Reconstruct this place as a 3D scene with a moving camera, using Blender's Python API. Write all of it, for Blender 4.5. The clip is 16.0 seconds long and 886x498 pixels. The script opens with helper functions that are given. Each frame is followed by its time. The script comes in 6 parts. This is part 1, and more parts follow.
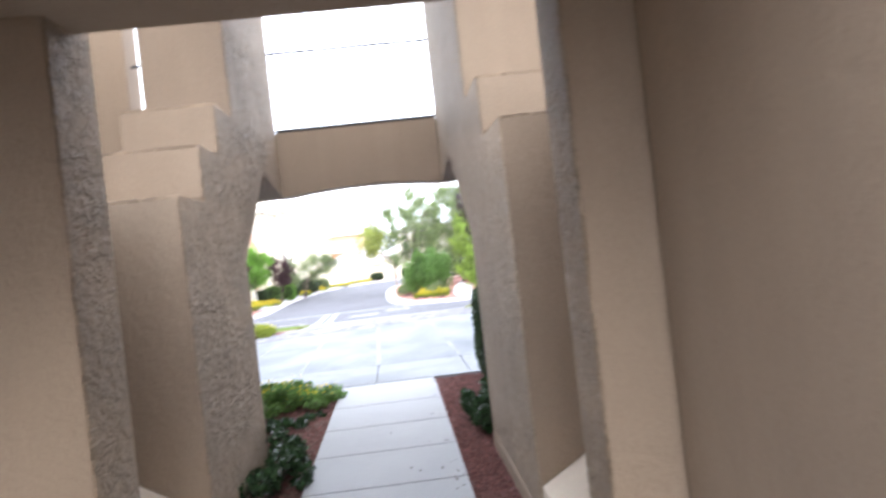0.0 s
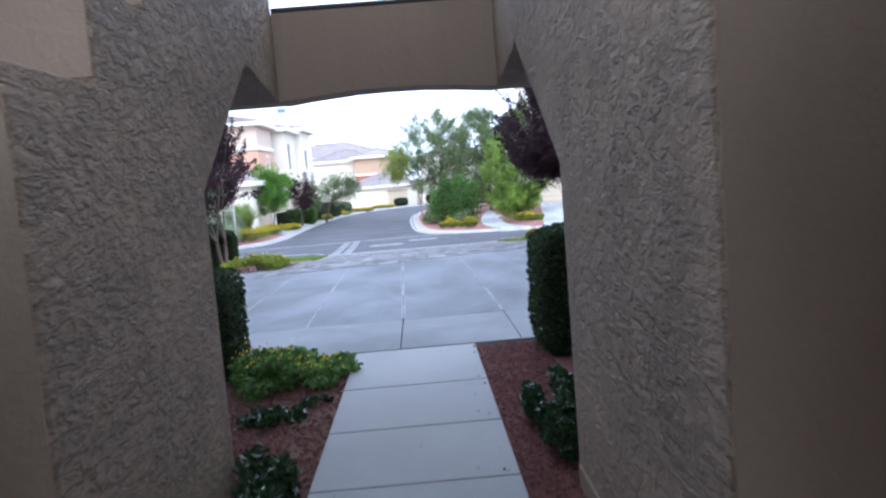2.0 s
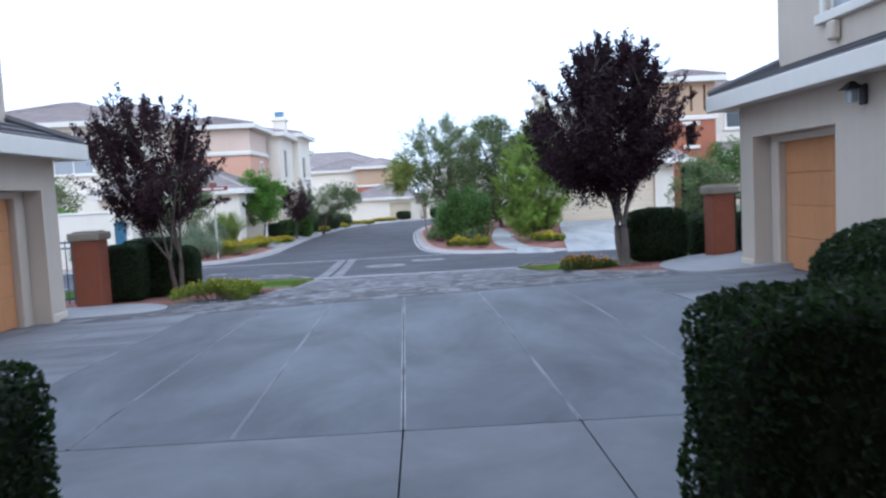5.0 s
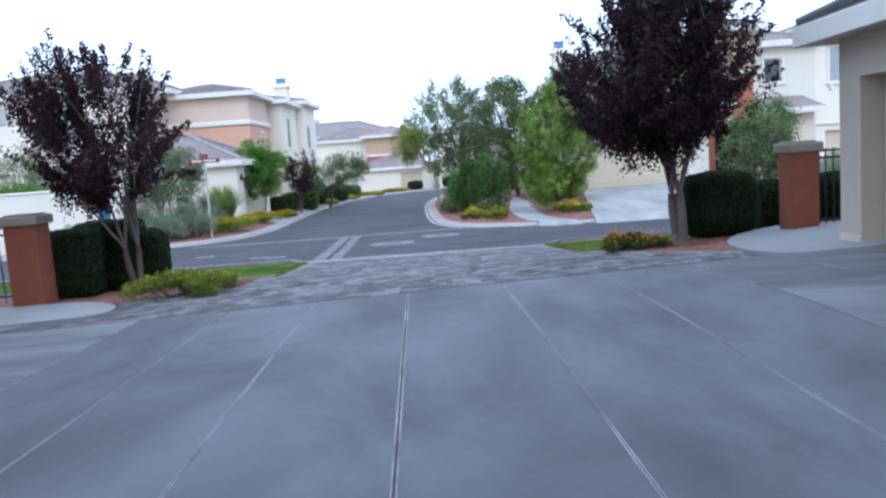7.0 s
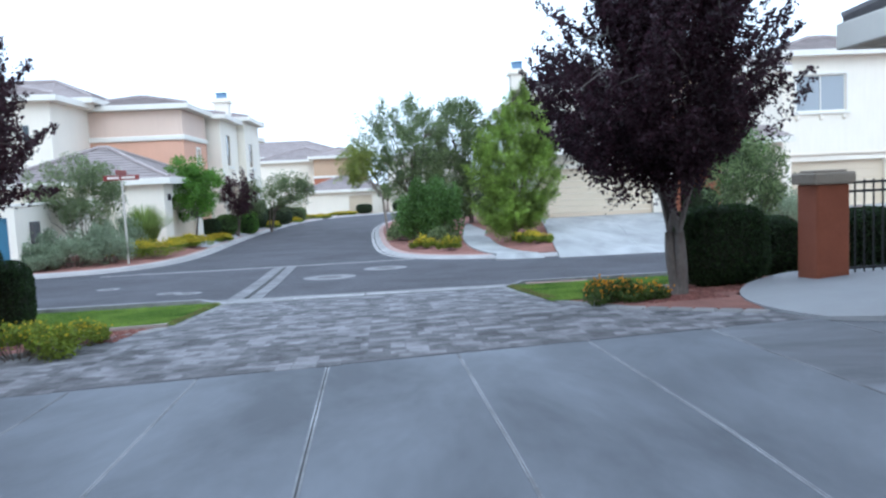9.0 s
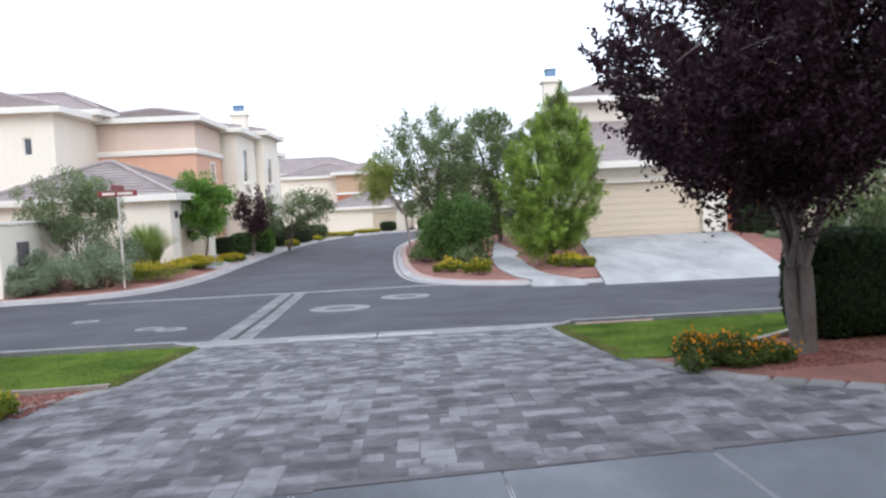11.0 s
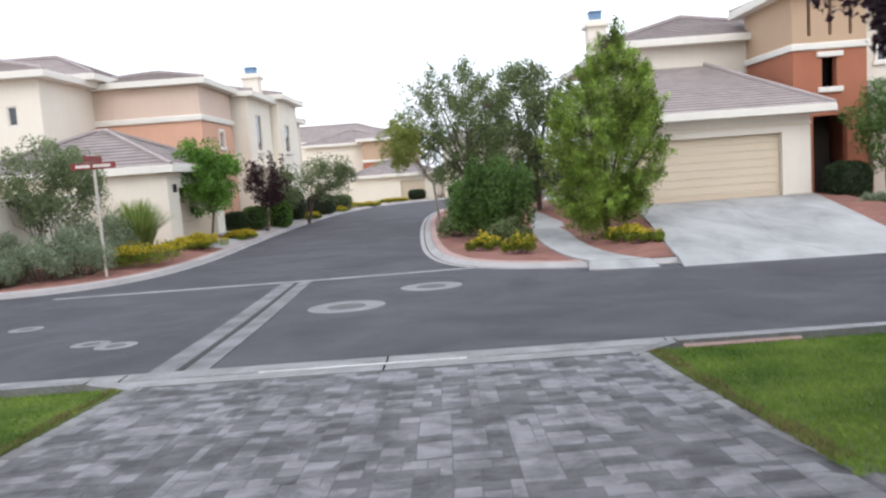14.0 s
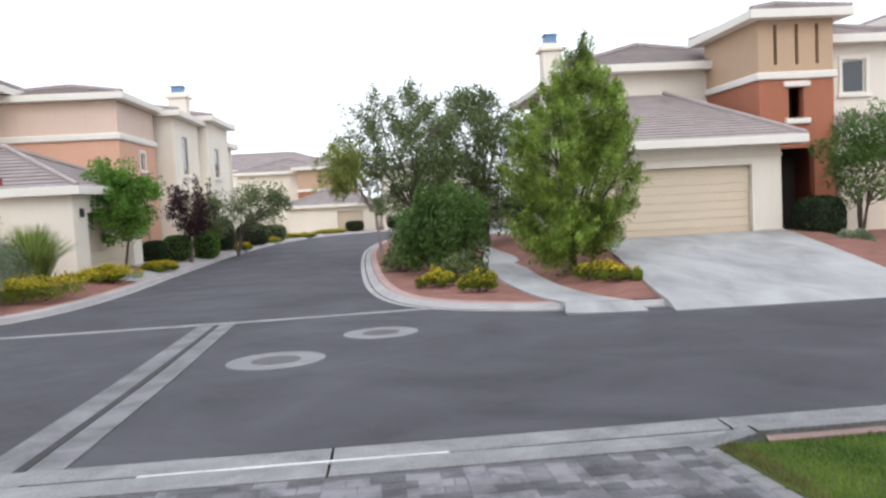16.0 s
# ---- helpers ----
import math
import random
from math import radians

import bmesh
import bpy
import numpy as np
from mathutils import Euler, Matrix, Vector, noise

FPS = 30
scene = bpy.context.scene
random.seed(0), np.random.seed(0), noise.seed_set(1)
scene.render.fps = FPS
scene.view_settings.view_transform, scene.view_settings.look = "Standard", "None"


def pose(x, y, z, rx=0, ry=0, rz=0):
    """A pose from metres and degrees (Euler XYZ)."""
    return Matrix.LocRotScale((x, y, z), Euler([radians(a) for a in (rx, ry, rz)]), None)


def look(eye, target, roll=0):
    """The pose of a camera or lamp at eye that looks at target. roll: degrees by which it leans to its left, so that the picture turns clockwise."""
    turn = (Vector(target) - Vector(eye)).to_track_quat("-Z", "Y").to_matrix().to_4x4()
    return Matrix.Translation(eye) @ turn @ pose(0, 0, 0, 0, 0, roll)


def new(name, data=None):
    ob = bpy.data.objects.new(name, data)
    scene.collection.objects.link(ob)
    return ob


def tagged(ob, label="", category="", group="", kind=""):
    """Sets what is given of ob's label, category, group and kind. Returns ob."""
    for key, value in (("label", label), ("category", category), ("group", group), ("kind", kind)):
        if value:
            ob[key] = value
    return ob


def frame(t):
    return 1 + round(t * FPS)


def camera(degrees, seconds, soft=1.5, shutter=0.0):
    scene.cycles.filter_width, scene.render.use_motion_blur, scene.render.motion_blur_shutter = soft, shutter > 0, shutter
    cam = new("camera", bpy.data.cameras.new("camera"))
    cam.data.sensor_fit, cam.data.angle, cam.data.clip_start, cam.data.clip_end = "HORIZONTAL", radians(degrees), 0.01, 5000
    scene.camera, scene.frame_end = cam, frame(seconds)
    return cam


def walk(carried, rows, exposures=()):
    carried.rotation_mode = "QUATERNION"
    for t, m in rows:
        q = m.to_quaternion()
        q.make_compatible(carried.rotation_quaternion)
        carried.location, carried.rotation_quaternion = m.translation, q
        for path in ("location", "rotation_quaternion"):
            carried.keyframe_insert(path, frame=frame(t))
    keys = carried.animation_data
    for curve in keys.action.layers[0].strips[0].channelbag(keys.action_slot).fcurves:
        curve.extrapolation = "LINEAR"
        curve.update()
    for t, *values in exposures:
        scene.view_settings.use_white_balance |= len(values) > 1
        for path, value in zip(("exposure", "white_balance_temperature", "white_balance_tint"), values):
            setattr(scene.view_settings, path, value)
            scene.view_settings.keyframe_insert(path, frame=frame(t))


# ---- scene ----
cam = camera(60.0, 16.0, soft=2.4, shutter=0.4)
PATH = [
    (0, (0.477, -0.71, 1.669), (0.609, 1.285, 1.666), -6.4),
    (0.5, (0.395, -0.244, 1.755), (0.331, 1.752, 1.632), -3.7),
    (1, (0.365, 0.392, 1.689), (0.485, 2.385, 1.571), -3.3),
    (1.5, (0.372, 1.002, 1.709), (0.29, 2.998, 1.601), -3.0),
    (2, (0.393, 1.643, 1.726), (0.446, 3.633, 1.537), -4.7),
    (2.5, (0.419, 2.33, 1.691), (0.331, 4.322, 1.537), -3.7),
    (3, (0.438, 2.926, 1.711), (0.483, 4.923, 1.594), -2.3),
    (3.2, (0.435, 3.173, 1.71), (0.489, 5.167, 1.558), -4.3),
    (5.3, (0.273, 6.3, 1.651), (0.337, 8.293, 1.499), -2.5),
    (5.5, (0.27, 6.605, 1.65), (0.38, 8.597, 1.514), -2.7),
    (6, (0.33, 7.343, 1.65), (0.276, 9.332, 1.443), -2.7),
    (6.5, (0.322, 8.057, 1.683), (0.44, 10.034, 1.403), -3.4),
    (7, (0.364, 8.781, 1.594), (0.375, 10.768, 1.364), -4.1),
    (7.5, (0.339, 9.51, 1.642), (0.48, 11.501, 1.519), -2.3),
    (8, (0.331, 10.19, 1.576), (0.4, 12.187, 1.506), -0.6),
    (8.5, (0.413, 10.926, 1.597), (0.529, 12.918, 1.467), -1.7),
    (9, (0.549, 11.621, 1.581), (0.692, 13.608, 1.405), -2.7),
    (9.2, (0.587, 11.898, 1.576), (0.661, 13.893, 1.442), -0.8),
    (11.3, (0.758, 14.853, 1.557), (0.82, 16.848, 1.43), -3.3),
    (11.5, (0.804, 15.119, 1.546), (0.725, 17.116, 1.458), -2.8),
    (12, (0.807, 15.808, 1.593), (0.849, 17.797, 1.392), -2.2),
    (12.5, (0.796, 16.418, 1.545), (0.887, 18.406, 1.338), -3.8),
    (13, (0.799, 17.122, 1.531), (0.834, 19.109, 1.305), -5.6),
    (13.5, (0.826, 17.766, 1.53), (1.028, 19.74, 1.281), -3.7),
    (14, (0.818, 18.441, 1.526), (0.807, 20.429, 1.314), -4.1),
    (14.5, (0.655, 19.123, 1.49), (0.796, 21.1, 1.221), -4.5),
    (15, (0.65, 19.745, 1.411), (0.548, 21.733, 1.217), -5.9),
    (15.5, (0.553, 20.407, 1.404), (0.634, 22.396, 1.209), -5.2),
    (16, (0.518, 21.009, 1.362), (0.681, 22.998, 1.226), -3.0),
]
EXPOSURES = [(0, 2.05, 6000, 10), (0.5, 1.65, 5900, 10), (1, 1.1, 5400, 10), (1.5, 0.9, 5100, 10), (2, 0.8, 5150, 10), (3, 0.6, 5200, 10), (5.5, -0.1, 5150, 8), (8, 0.09, 5020, 5), (9, 0.13, 5150, 3), (11.5, 0.1, 6050, 11), (13, 0.06, 6150, 10), (16, -0.04, 6250, 10)]
walk(cam, [(t, look(eye, target, roll)) for t, eye, target, roll in PATH], EXPOSURES)

# ==== place ====
# ---- world and light: a bright, thinly overcast evening sky ----
world = bpy.data.worlds.new("sky")
scene.world = world
world.use_nodes = True
wn, wl = world.node_tree.nodes, world.node_tree.links
sky = wn.new("ShaderNodeTexSky")
sky.sky_type, sky.sun_disc = "NISHITA", False
sky.sun_elevation, sky.sun_rotation = radians(40), radians(176)
sky.air_density, sky.dust_density, sky.ozone_density = 1.0, 4.0, 1.0
cloud = wn.new("ShaderNodeMix")
cloud.data_type = "RGBA"
cloud.inputs["Factor"].default_value = 0.82
cloud.inputs["B"].default_value = (10.4, 10.6, 11.2, 1)
wl.new(sky.outputs["Color"], cloud.inputs["A"])
wl.new(cloud.outputs["Result"], wn["Background"].inputs["Color"])
wn["Background"].inputs["Strength"].default_value = 0.16
sun_data = bpy.data.lights.new("sun", "SUN")
sun_data.energy, sun_data.angle, sun_data.color = 0.6, radians(30), (1.0, 0.96, 0.90)
sun = new("sun", sun_data)
sun.matrix_world = look((0, 0, 60), (math.sin(radians(176)) * -40, math.cos(radians(176)) * -40, 60 - 40 * math.tan(radians(40))))


# ---- materials ----
def material(name, color, rough=0.8, spread=0.25, grain=40.0, blotch=1.5, bump=0.3, bump_scale=None, metal=0.0, tint=None, spec=0.4, per_piece=0.0, stretch=(1, 1, 1), streak=0.0, leafy=False, per_island=0.0, relief=0.02, warp=0.6, band=(0.32, 0.68), fine_share=0.45, plateau=0.0, two_tone=False):
    """A surface with fine grain, larger blotches and relief, in metres."""
    m = bpy.data.materials.new(name)
    m.use_nodes = True
    n, l = m.node_tree.nodes, m.node_tree.links
    b = n["Principled BSDF"]
    b.inputs["Roughness"].default_value, b.inputs["Metallic"].default_value = rough, metal
    b.inputs["Specular IOR Level"].default_value = spec
    tc = n.new("ShaderNodeNewGeometry")
    mp = n.new("ShaderNodeMapping")
    mp.inputs["Scale"].default_value = stretch
    l.new(tc.outputs["Position"], mp.inputs["Vector"])

    def noise_node(scale, detail, rgh=0.6, dist=0.0):
        t = n.new("ShaderNodeTexNoise")
        t.inputs["Scale"].default_value, t.inputs["Detail"].default_value = scale, detail
        t.inputs["Roughness"].default_value, t.inputs["Distortion"].default_value = rgh, dist
        l.new(mp.outputs["Vector"], t.inputs["Vector"])
        return t.outputs["Fac"]

    def math_node(op, a, c):
        t = n.new("ShaderNodeMath")
        t.operation = op
        for i, v in enumerate((a, c)):
            if isinstance(v, (int, float)):
                t.inputs[i].default_value = v
            else:
                l.new(v, t.inputs[i])
        return t.outputs[0]

    fine, large = noise_node(grain, 4), noise_node(blotch, 5, 0.65, 0.4)
    mixed = math_node("ADD", math_node("MULTIPLY", fine, fine_share), math_node("MULTIPLY", large, 1 - fine_share))
    if streak:
        mp2 = n.new("ShaderNodeMapping")
        mp2.inputs["Scale"].default_value = (3.0, 3.0, 0.25)
        l.new(tc.outputs["Position"], mp2.inputs["Vector"])
        st = n.new("ShaderNodeTexNoise")
        st.inputs["Scale"].default_value, st.inputs["Detail"].default_value = 2.0, 4
        l.new(mp2.outputs["Vector"], st.inputs["Vector"])
        mixed = math_node("ADD", math_node("MULTIPLY", mixed, 1 - streak), math_node("MULTIPLY", st.outputs["Fac"], streak))
    ramp = n.new("ShaderNodeValToRGB")
    lo = [c * (1 - spread) for c in color]
    hi = [min(1.0, c * (1 + spread)) for c in (tint or color)]
    ramp.color_ramp.elements[0].position, ramp.color_ramp.elements[0].color = band[0], (*lo, 1)
    ramp.color_ramp.elements[1].position, ramp.color_ramp.elements[1].color = band[1], (*hi, 1)
    l.new(mixed, ramp.inputs["Fac"])
    out = ramp.outputs["Color"]
    if per_piece or per_island:
        hsv = n.new("ShaderNodeHueSaturation")
        if per_piece:
            rnd = n.new("ShaderNodeObjectInfo").outputs["Random"]
        else:
            rnd = tc.outputs["Random Per Island"]
        k = per_piece or per_island
        if two_tone:
            tone = n.new("ShaderNodeMapRange")
            tone.interpolation_type = "SMOOTHSTEP"
            tone.inputs["From Min"].default_value, tone.inputs["From Max"].default_value = 0.22, 0.78
            l.new(rnd, tone.inputs["Value"])
            rnd = tone.outputs["Result"]
        l.new(math_node("ADD", math_node("MULTIPLY", rnd, 2 * k), 1 - k), hsv.inputs["Value"])
        l.new(out, hsv.inputs["Color"])
        out = hsv.outputs["Color"]
    l.new(out, b.inputs["Base Color"])
    if bump:
        bn = n.new("ShaderNodeBump")
        bn.inputs["Strength"].default_value, bn.inputs["Distance"].default_value = bump, relief
        height = noise_node(bump_scale or grain, 5, 0.65, warp)
        if plateau:
            # strokes of a trowel: flat islands with torn edges, stronger in some places than in others
            flat = n.new("ShaderNodeMapRange")
            flat.interpolation_type = "SMOOTHSTEP"
            flat.inputs["From Min"].default_value, flat.inputs["From Max"].default_value = 0.40, 0.66
            l.new(height, flat.inputs["Value"])
            where = math_node("MAXIMUM", math_node("ADD", math_node("MULTIPLY", noise_node(2.2, 3), 2.2), -0.5), 0.15)
            height = math_node("ADD", math_node("MULTIPLY", math_node("MULTIPLY", flat.outputs["Result"], where), plateau), math_node("MULTIPLY", noise_node(42, 4), 0.34))
        l.new(height, bn.inputs["Height"])
        l.new(bn.outputs["Normal"], b.inputs["Normal"])
    if leafy:
        tr = n.new("ShaderNodeBsdfTranslucent")
        l.new(out, tr.inputs["Color"])
        mx = n.new("ShaderNodeMixShader")
        mx.inputs[0].default_value = 0.45
        l.new(b.outputs[0], mx.inputs[1])
        l.new(tr.outputs[0], mx.inputs[2])
        l.new(mx.outputs[0], n["Material Output"].inputs["Surface"])
    return m


def glass_material(name, color=(0.02, 0.03, 0.04)):
    m = bpy.data.materials.new(name)
    m.use_nodes = True
    b = m.node_tree.nodes["Principled BSDF"]
    b.inputs["Base Color"].default_value = (*color, 1)
    b.inputs["Roughness"].default_value = 0.06
    b.inputs["Specular IOR Level"].default_value = 0.9
    return m


STUCCO_WARM = material("stucco_warm", (0.275, 0.208, 0.15), 0.9, 0.12, 60, 0.8, 0.45, 16, streak=0.25, warp=0.4)
STUCCO_TROWEL = material("stucco_trowelled", (0.30, 0.22, 0.15), 0.68, 0.26, 45, 1.6, 1.0, 13, stretch=(1.4, 0.7, 1.5), streak=0.25, relief=0.046, warp=0.45, plateau=0.9)
STUCCO_CREAM = material("stucco_cream", (0.73, 0.65, 0.53), 0.9, 0.07, 50, 0.5, 0.4, 30, streak=0.25)
STUCCO_IVORY = material("stucco_ivory", (0.76, 0.71, 0.62), 0.9, 0.07, 50, 0.5, 0.4, 30, streak=0.25)
STUCCO_PALE = material("stucco_pale", (0.84, 0.78, 0.67), 0.9, 0.06, 50, 0.5, 0.35, 30, streak=0.25)
STUCCO_GREY = material("stucco_greyish", (0.615, 0.535, 0.44), 0.9, 0.08, 50, 0.6, 0.5, 28, streak=0.25)
STUCCO_TAN = material("stucco_tan", (0.52, 0.37, 0.25), 0.9, 0.07, 50, 0.5, 0.4, 30, streak=0.2)
STUCCO_PINK = material("stucco_rose", (0.70, 0.55, 0.45), 0.9, 0.07, 50, 0.5, 0.4, 30, streak=0.2)
TERRACOTTA = material("stucco_terracotta", (0.40, 0.155, 0.09), 0.88, 0.10, 50, 0.6, 0.4, 30, streak=0.2)
TERRACOTTA_PALE = material("stucco_pale_terracotta", (0.69, 0.41, 0.29), 0.88, 0.08, 50, 0.6, 0.4, 30, streak=0.2)
TRIM_WHITE = material("trim_white_paint", (0.80, 0.77, 0.70), 0.7, 0.05, 30, 0.7, 0.15, 40, streak=0.3)
ROOF_TILE = material("roof_tile_grey", (0.33, 0.285, 0.275), 0.85, 0.25, 25, 1.2, 0.4, 30, per_island=0.22)
ROOF_DARK = material("roof_tile_charcoal", (0.13, 0.125, 0.13), 0.85, 0.25, 25, 1.2, 0.4, 30, per_island=0.2)
DOOR_HIGHLIGHT = material("garage_door_highlight", (0.80, 0.73, 0.61), 0.5, 0.05, 30, 0.6, 0.1, 30)
DOOR_CREAM = material("garage_door_cream", (0.66, 0.56, 0.42), 0.55, 0.05, 30, 0.6, 0.1, 30)
DOOR_ORANGE = material("garage_door_wood", (0.56, 0.27, 0.115), 0.45, 0.14, 30, 1.0, 0.15, 30, stretch=(1, 1, 0.1))
BRICK_RED = material("pillar_red_stucco", (0.30, 0.10, 0.055), 0.88, 0.15, 60, 1.5, 0.5, 30)
STONE_CAP = material("cast_stone_cap", (0.36, 0.31, 0.25), 0.9, 0.15, 50, 2, 0.5, 30)
CONCRETE = material("concrete_driveway", (0.130, 0.139, 0.158), 0.7, 0.36, 160, 0.5, 0.15, 140, stretch=(1.2, 0.6, 1), band=(0.36, 0.64), fine_share=0.12)
CONCRETE_PATH = material("concrete_path", (0.335, 0.34, 0.35), 0.82, 0.12, 90, 0.9, 0.25, 120)
CONCRETE_PALE = material("concrete_pale", (0.345, 0.345, 0.342), 0.85, 0.26, 70, 0.7, 0.3, 90, stretch=(1.2, 0.45, 1), band=(0.34, 0.6), fine_share=0.25)
CONCRETE_MID = material("concrete_apron_grey", (0.18, 0.187, 0.203), 0.75, 0.22, 160, 0.6, 0.15, 140, band=(0.36, 0.64), fine_share=0.15)
CONCRETE_WORN = material("concrete_bleached", (0.168, 0.175, 0.194), 0.72, 0.4, 120, 0.55, 0.15, 140, stretch=(0.5, 1.3, 1), band=(0.38, 0.62), fine_share=0.12)
JOINT_PALE = material("joint_filler", (0.285, 0.29, 0.305), 0.9, 0.5, 60, 0.9, 0.2, band=(0.38, 0.62), fine_share=0.2)
JOINT_FAINT = material("joint_filler_worn", (0.265, 0.27, 0.285), 0.9, 0.5, 60, 0.9, 0.2, band=(0.38, 0.62), fine_share=0.2)
JOINT_GREY = material("joint_groove", (0.16, 0.16, 0.168), 0.95, 0.4, 60, 1.2, 0.2)
JOINT_DARK = material("joint_shadow", (0.05, 0.05, 0.05), 0.95, 0.2, 60, 2, 0.2)
ASPHALT = material("asphalt", (0.073, 0.071, 0.082), 0.85, 0.34, 160, 0.6, 0.5, 180, band=(0.36, 0.64), fine_share=0.35)
GUTTER = material("gutter_concrete", (0.26, 0.257, 0.26), 0.85, 0.42, 60, 1.6, 0.4, 70, band=(0.36, 0.64))
KERB_RED = material("kerb_reddish_concrete", (0.43, 0.30, 0.27), 0.85, 0.15, 60, 1.1, 0.4, 70)
COLLAR = material("manhole_collar_concrete", (0.235, 0.232, 0.24), 0.85, 0.3, 60, 1.5, 0.4, 70)
FOLD_GLARE = material("fold_glare", (0.68, 0.68, 0.67), 0.8, 0.3, 40, 3.0, 0.3)
KERB_PALE = material("pale_kerb_concrete", (0.40, 0.385, 0.38), 0.85, 0.25, 60, 1.2, 0.4, 70)
GUTTER_WORN = material("worn_gutter_concrete", (0.19, 0.186, 0.195), 0.85, 0.42, 60, 1.8, 0.4, 70, band=(0.36, 0.64))
GRAVEL_RED = material("red_gravel", (0.265, 0.125, 0.098), 0.95, 0.4, 60, 2.0, 0.8, 60)
PEBBLE_RED = material("red_pebble", (0.19, 0.080, 0.064), 0.9, 0.3, 30, 5, 0.4, per_island=0.45)
GRAVEL_DARK = material("maroon_gravel", (0.125, 0.052, 0.046), 0.95, 0.4, 60, 2.0, 0.8, 60)
SOIL_DARK = material("brown_soil_gravel", (0.115, 0.066, 0.05), 0.95, 0.45, 45, 2.0, 0.9, 50)
PEBBLE_DARK = material("maroon_pebble", (0.12, 0.052, 0.046), 0.9, 0.3, 30, 5, 0.4, per_island=0.4)
LEAF_IVY = material("glossy_dark_leaf", (0.028, 0.058, 0.022), 0.22, 0.4, 8, 1.5, 0, per_island=0.5, leafy=True, spec=0.7)
EARTH = material("dry_earth", (0.28, 0.22, 0.16), 0.95, 0.3, 20, 0.3, 0.6)
PAVER = material("concrete_paver", (0.162, 0.158, 0.168), 0.88, 0.36, 70, 2.6, 0.5, 60, per_piece=0.30, two_tone=True, band=(0.40, 0.60), fine_share=0.15)
PAVER_FAR = material("concrete_paver_joined", (0.162, 0.158, 0.168), 0.88, 0.36, 70, 2.6, 0.5, 60, per_island=0.30, two_tone=True, band=(0.40, 0.60), fine_share=0.15)
PAVER_EDGE = material("concrete_paver_edging", (0.24, 0.235, 0.235), 0.88, 0.14, 70, 5, 0.5, 60, per_piece=0.25)
PAVER_BED = material("paver_sand_joint", (0.13, 0.126, 0.136), 0.95, 0.3, 60, 3, 0.5)
LAWN = material("lawn_soil", (0.115, 0.15, 0.035), 0.95, 0.35, 60, 1.5, 0.8)
BLADE = material("grass_blade", (0.13, 0.265, 0.038), 0.7, 0.4, 10, 1.1, 0, per_island=0.2, leafy=True, tint=(0.205, 0.285, 0.05), fine_share=0.25, band=(0.36, 0.64))
DRY_BLADE = material("dry_grass_blade", (0.21, 0.175, 0.075), 0.8, 0.4, 10, 1.1, 0, per_island=0.4, leafy=True)
LEAF_PLUM = material("plum_leaf", (0.041, 0.017, 0.026), 0.5, 0.4, 8, 1.2, 0, per_island=0.5, leafy=True)
LEAF_PLUM_RED = material("plum_leaf_reddish", (0.043, 0.017, 0.023), 0.55, 0.4, 8, 1.2, 0, per_island=0.5, leafy=True)
LEAF_GREEN = material("leaf_mid_green", (0.175, 0.225, 0.095), 0.5, 0.5, 6, 0.9, 0, per_island=0.55, leafy=True)
LEAF_BRIGHT = material("leaf_bright_green", (0.14, 0.27, 0.04), 0.5, 0.35, 6, 0.9, 0, per_island=0.4, leafy=True)
LEAF_PINE = material("needle_green", (0.24, 0.335, 0.06), 0.55, 0.62, 5, 1.5, 0, per_island=0.4, leafy=True, band=(0.40, 0.60), fine_share=0.2)
LEAF_SHRUB = material("leaf_shrub_green", (0.115, 0.205, 0.05), 0.5, 0.45, 6, 0.9, 0, per_island=0.4, leafy=True)
LEAF_WILLOW = material("leaf_yellow_green", (0.26, 0.30, 0.07), 0.55, 0.4, 6, 0.9, 0, per_island=0.35, leafy=True)
LEAF_OLIVE = material("leaf_grey_green", (0.19, 0.235, 0.115), 0.6, 0.3, 6, 0.9, 0, per_island=0.35, leafy=True)
LEAF_DARK = material("hedge_leaf", (0.032, 0.056, 0.018), 0.5, 0.4, 8, 1.5, 0, per_island=0.5, leafy=True)
POST_PALE = material("pale_post_paint", (0.52, 0.48, 0.43), 0.6, 0.1, 30, 2, 0.1)
LEAF_WISP = material("pale_grass_blade", (0.27, 0.34, 0.10), 0.6, 0.35, 6, 1.2, 0, per_island=0.35, leafy=True)
LEAF_SAGE = material("sage_leaf", (0.30, 0.36, 0.24), 0.7, 0.3, 6, 1.2, 0, per_island=0.3, leafy=True)
LEAF_LIME = material("lime_leaf", (0.20, 0.25, 0.03), 0.55, 0.35, 6, 1.2, 0, per_island=0.35, leafy=True)
LEAF_BLOOM = material("flowering_shrub_leaf", (0.095, 0.135, 0.03), 0.55, 0.45, 6, 1.2, 0, per_island=0.5, leafy=True)
MOW = material("mow_strip_concrete", (0.38, 0.33, 0.29), 0.88, 0.15, 60, 1.1, 0.4, 70)
FLOWER = material("yellow_flower", (0.60, 0.47, 0.035), 0.6, 0.2, 6, 1.2, 0, per_island=0.25, leafy=True)
FLOWER_ORANGE = material("orange_flower", (0.68, 0.30, 0.02), 0.6, 0.2, 6, 1.2, 0, per_island=0.25, leafy=True)
# Near-black colour stands in for the shade among a hedge's leaves.
HEDGE_CORE = material("hedge_inner_shade", (0.015, 0.02, 0.008), 0.95, 0.4, 30, 2, 0.8)
BARK = material("bark_grey_brown", (0.12, 0.095, 0.08), 0.95, 0.35, 40, 3, 0.9, stretch=(1, 1, 0.3))
BARK_GREY = material("bark_grey", (0.165, 0.145, 0.13), 0.95, 0.35, 40, 3, 0.9, stretch=(1, 1, 0.3))
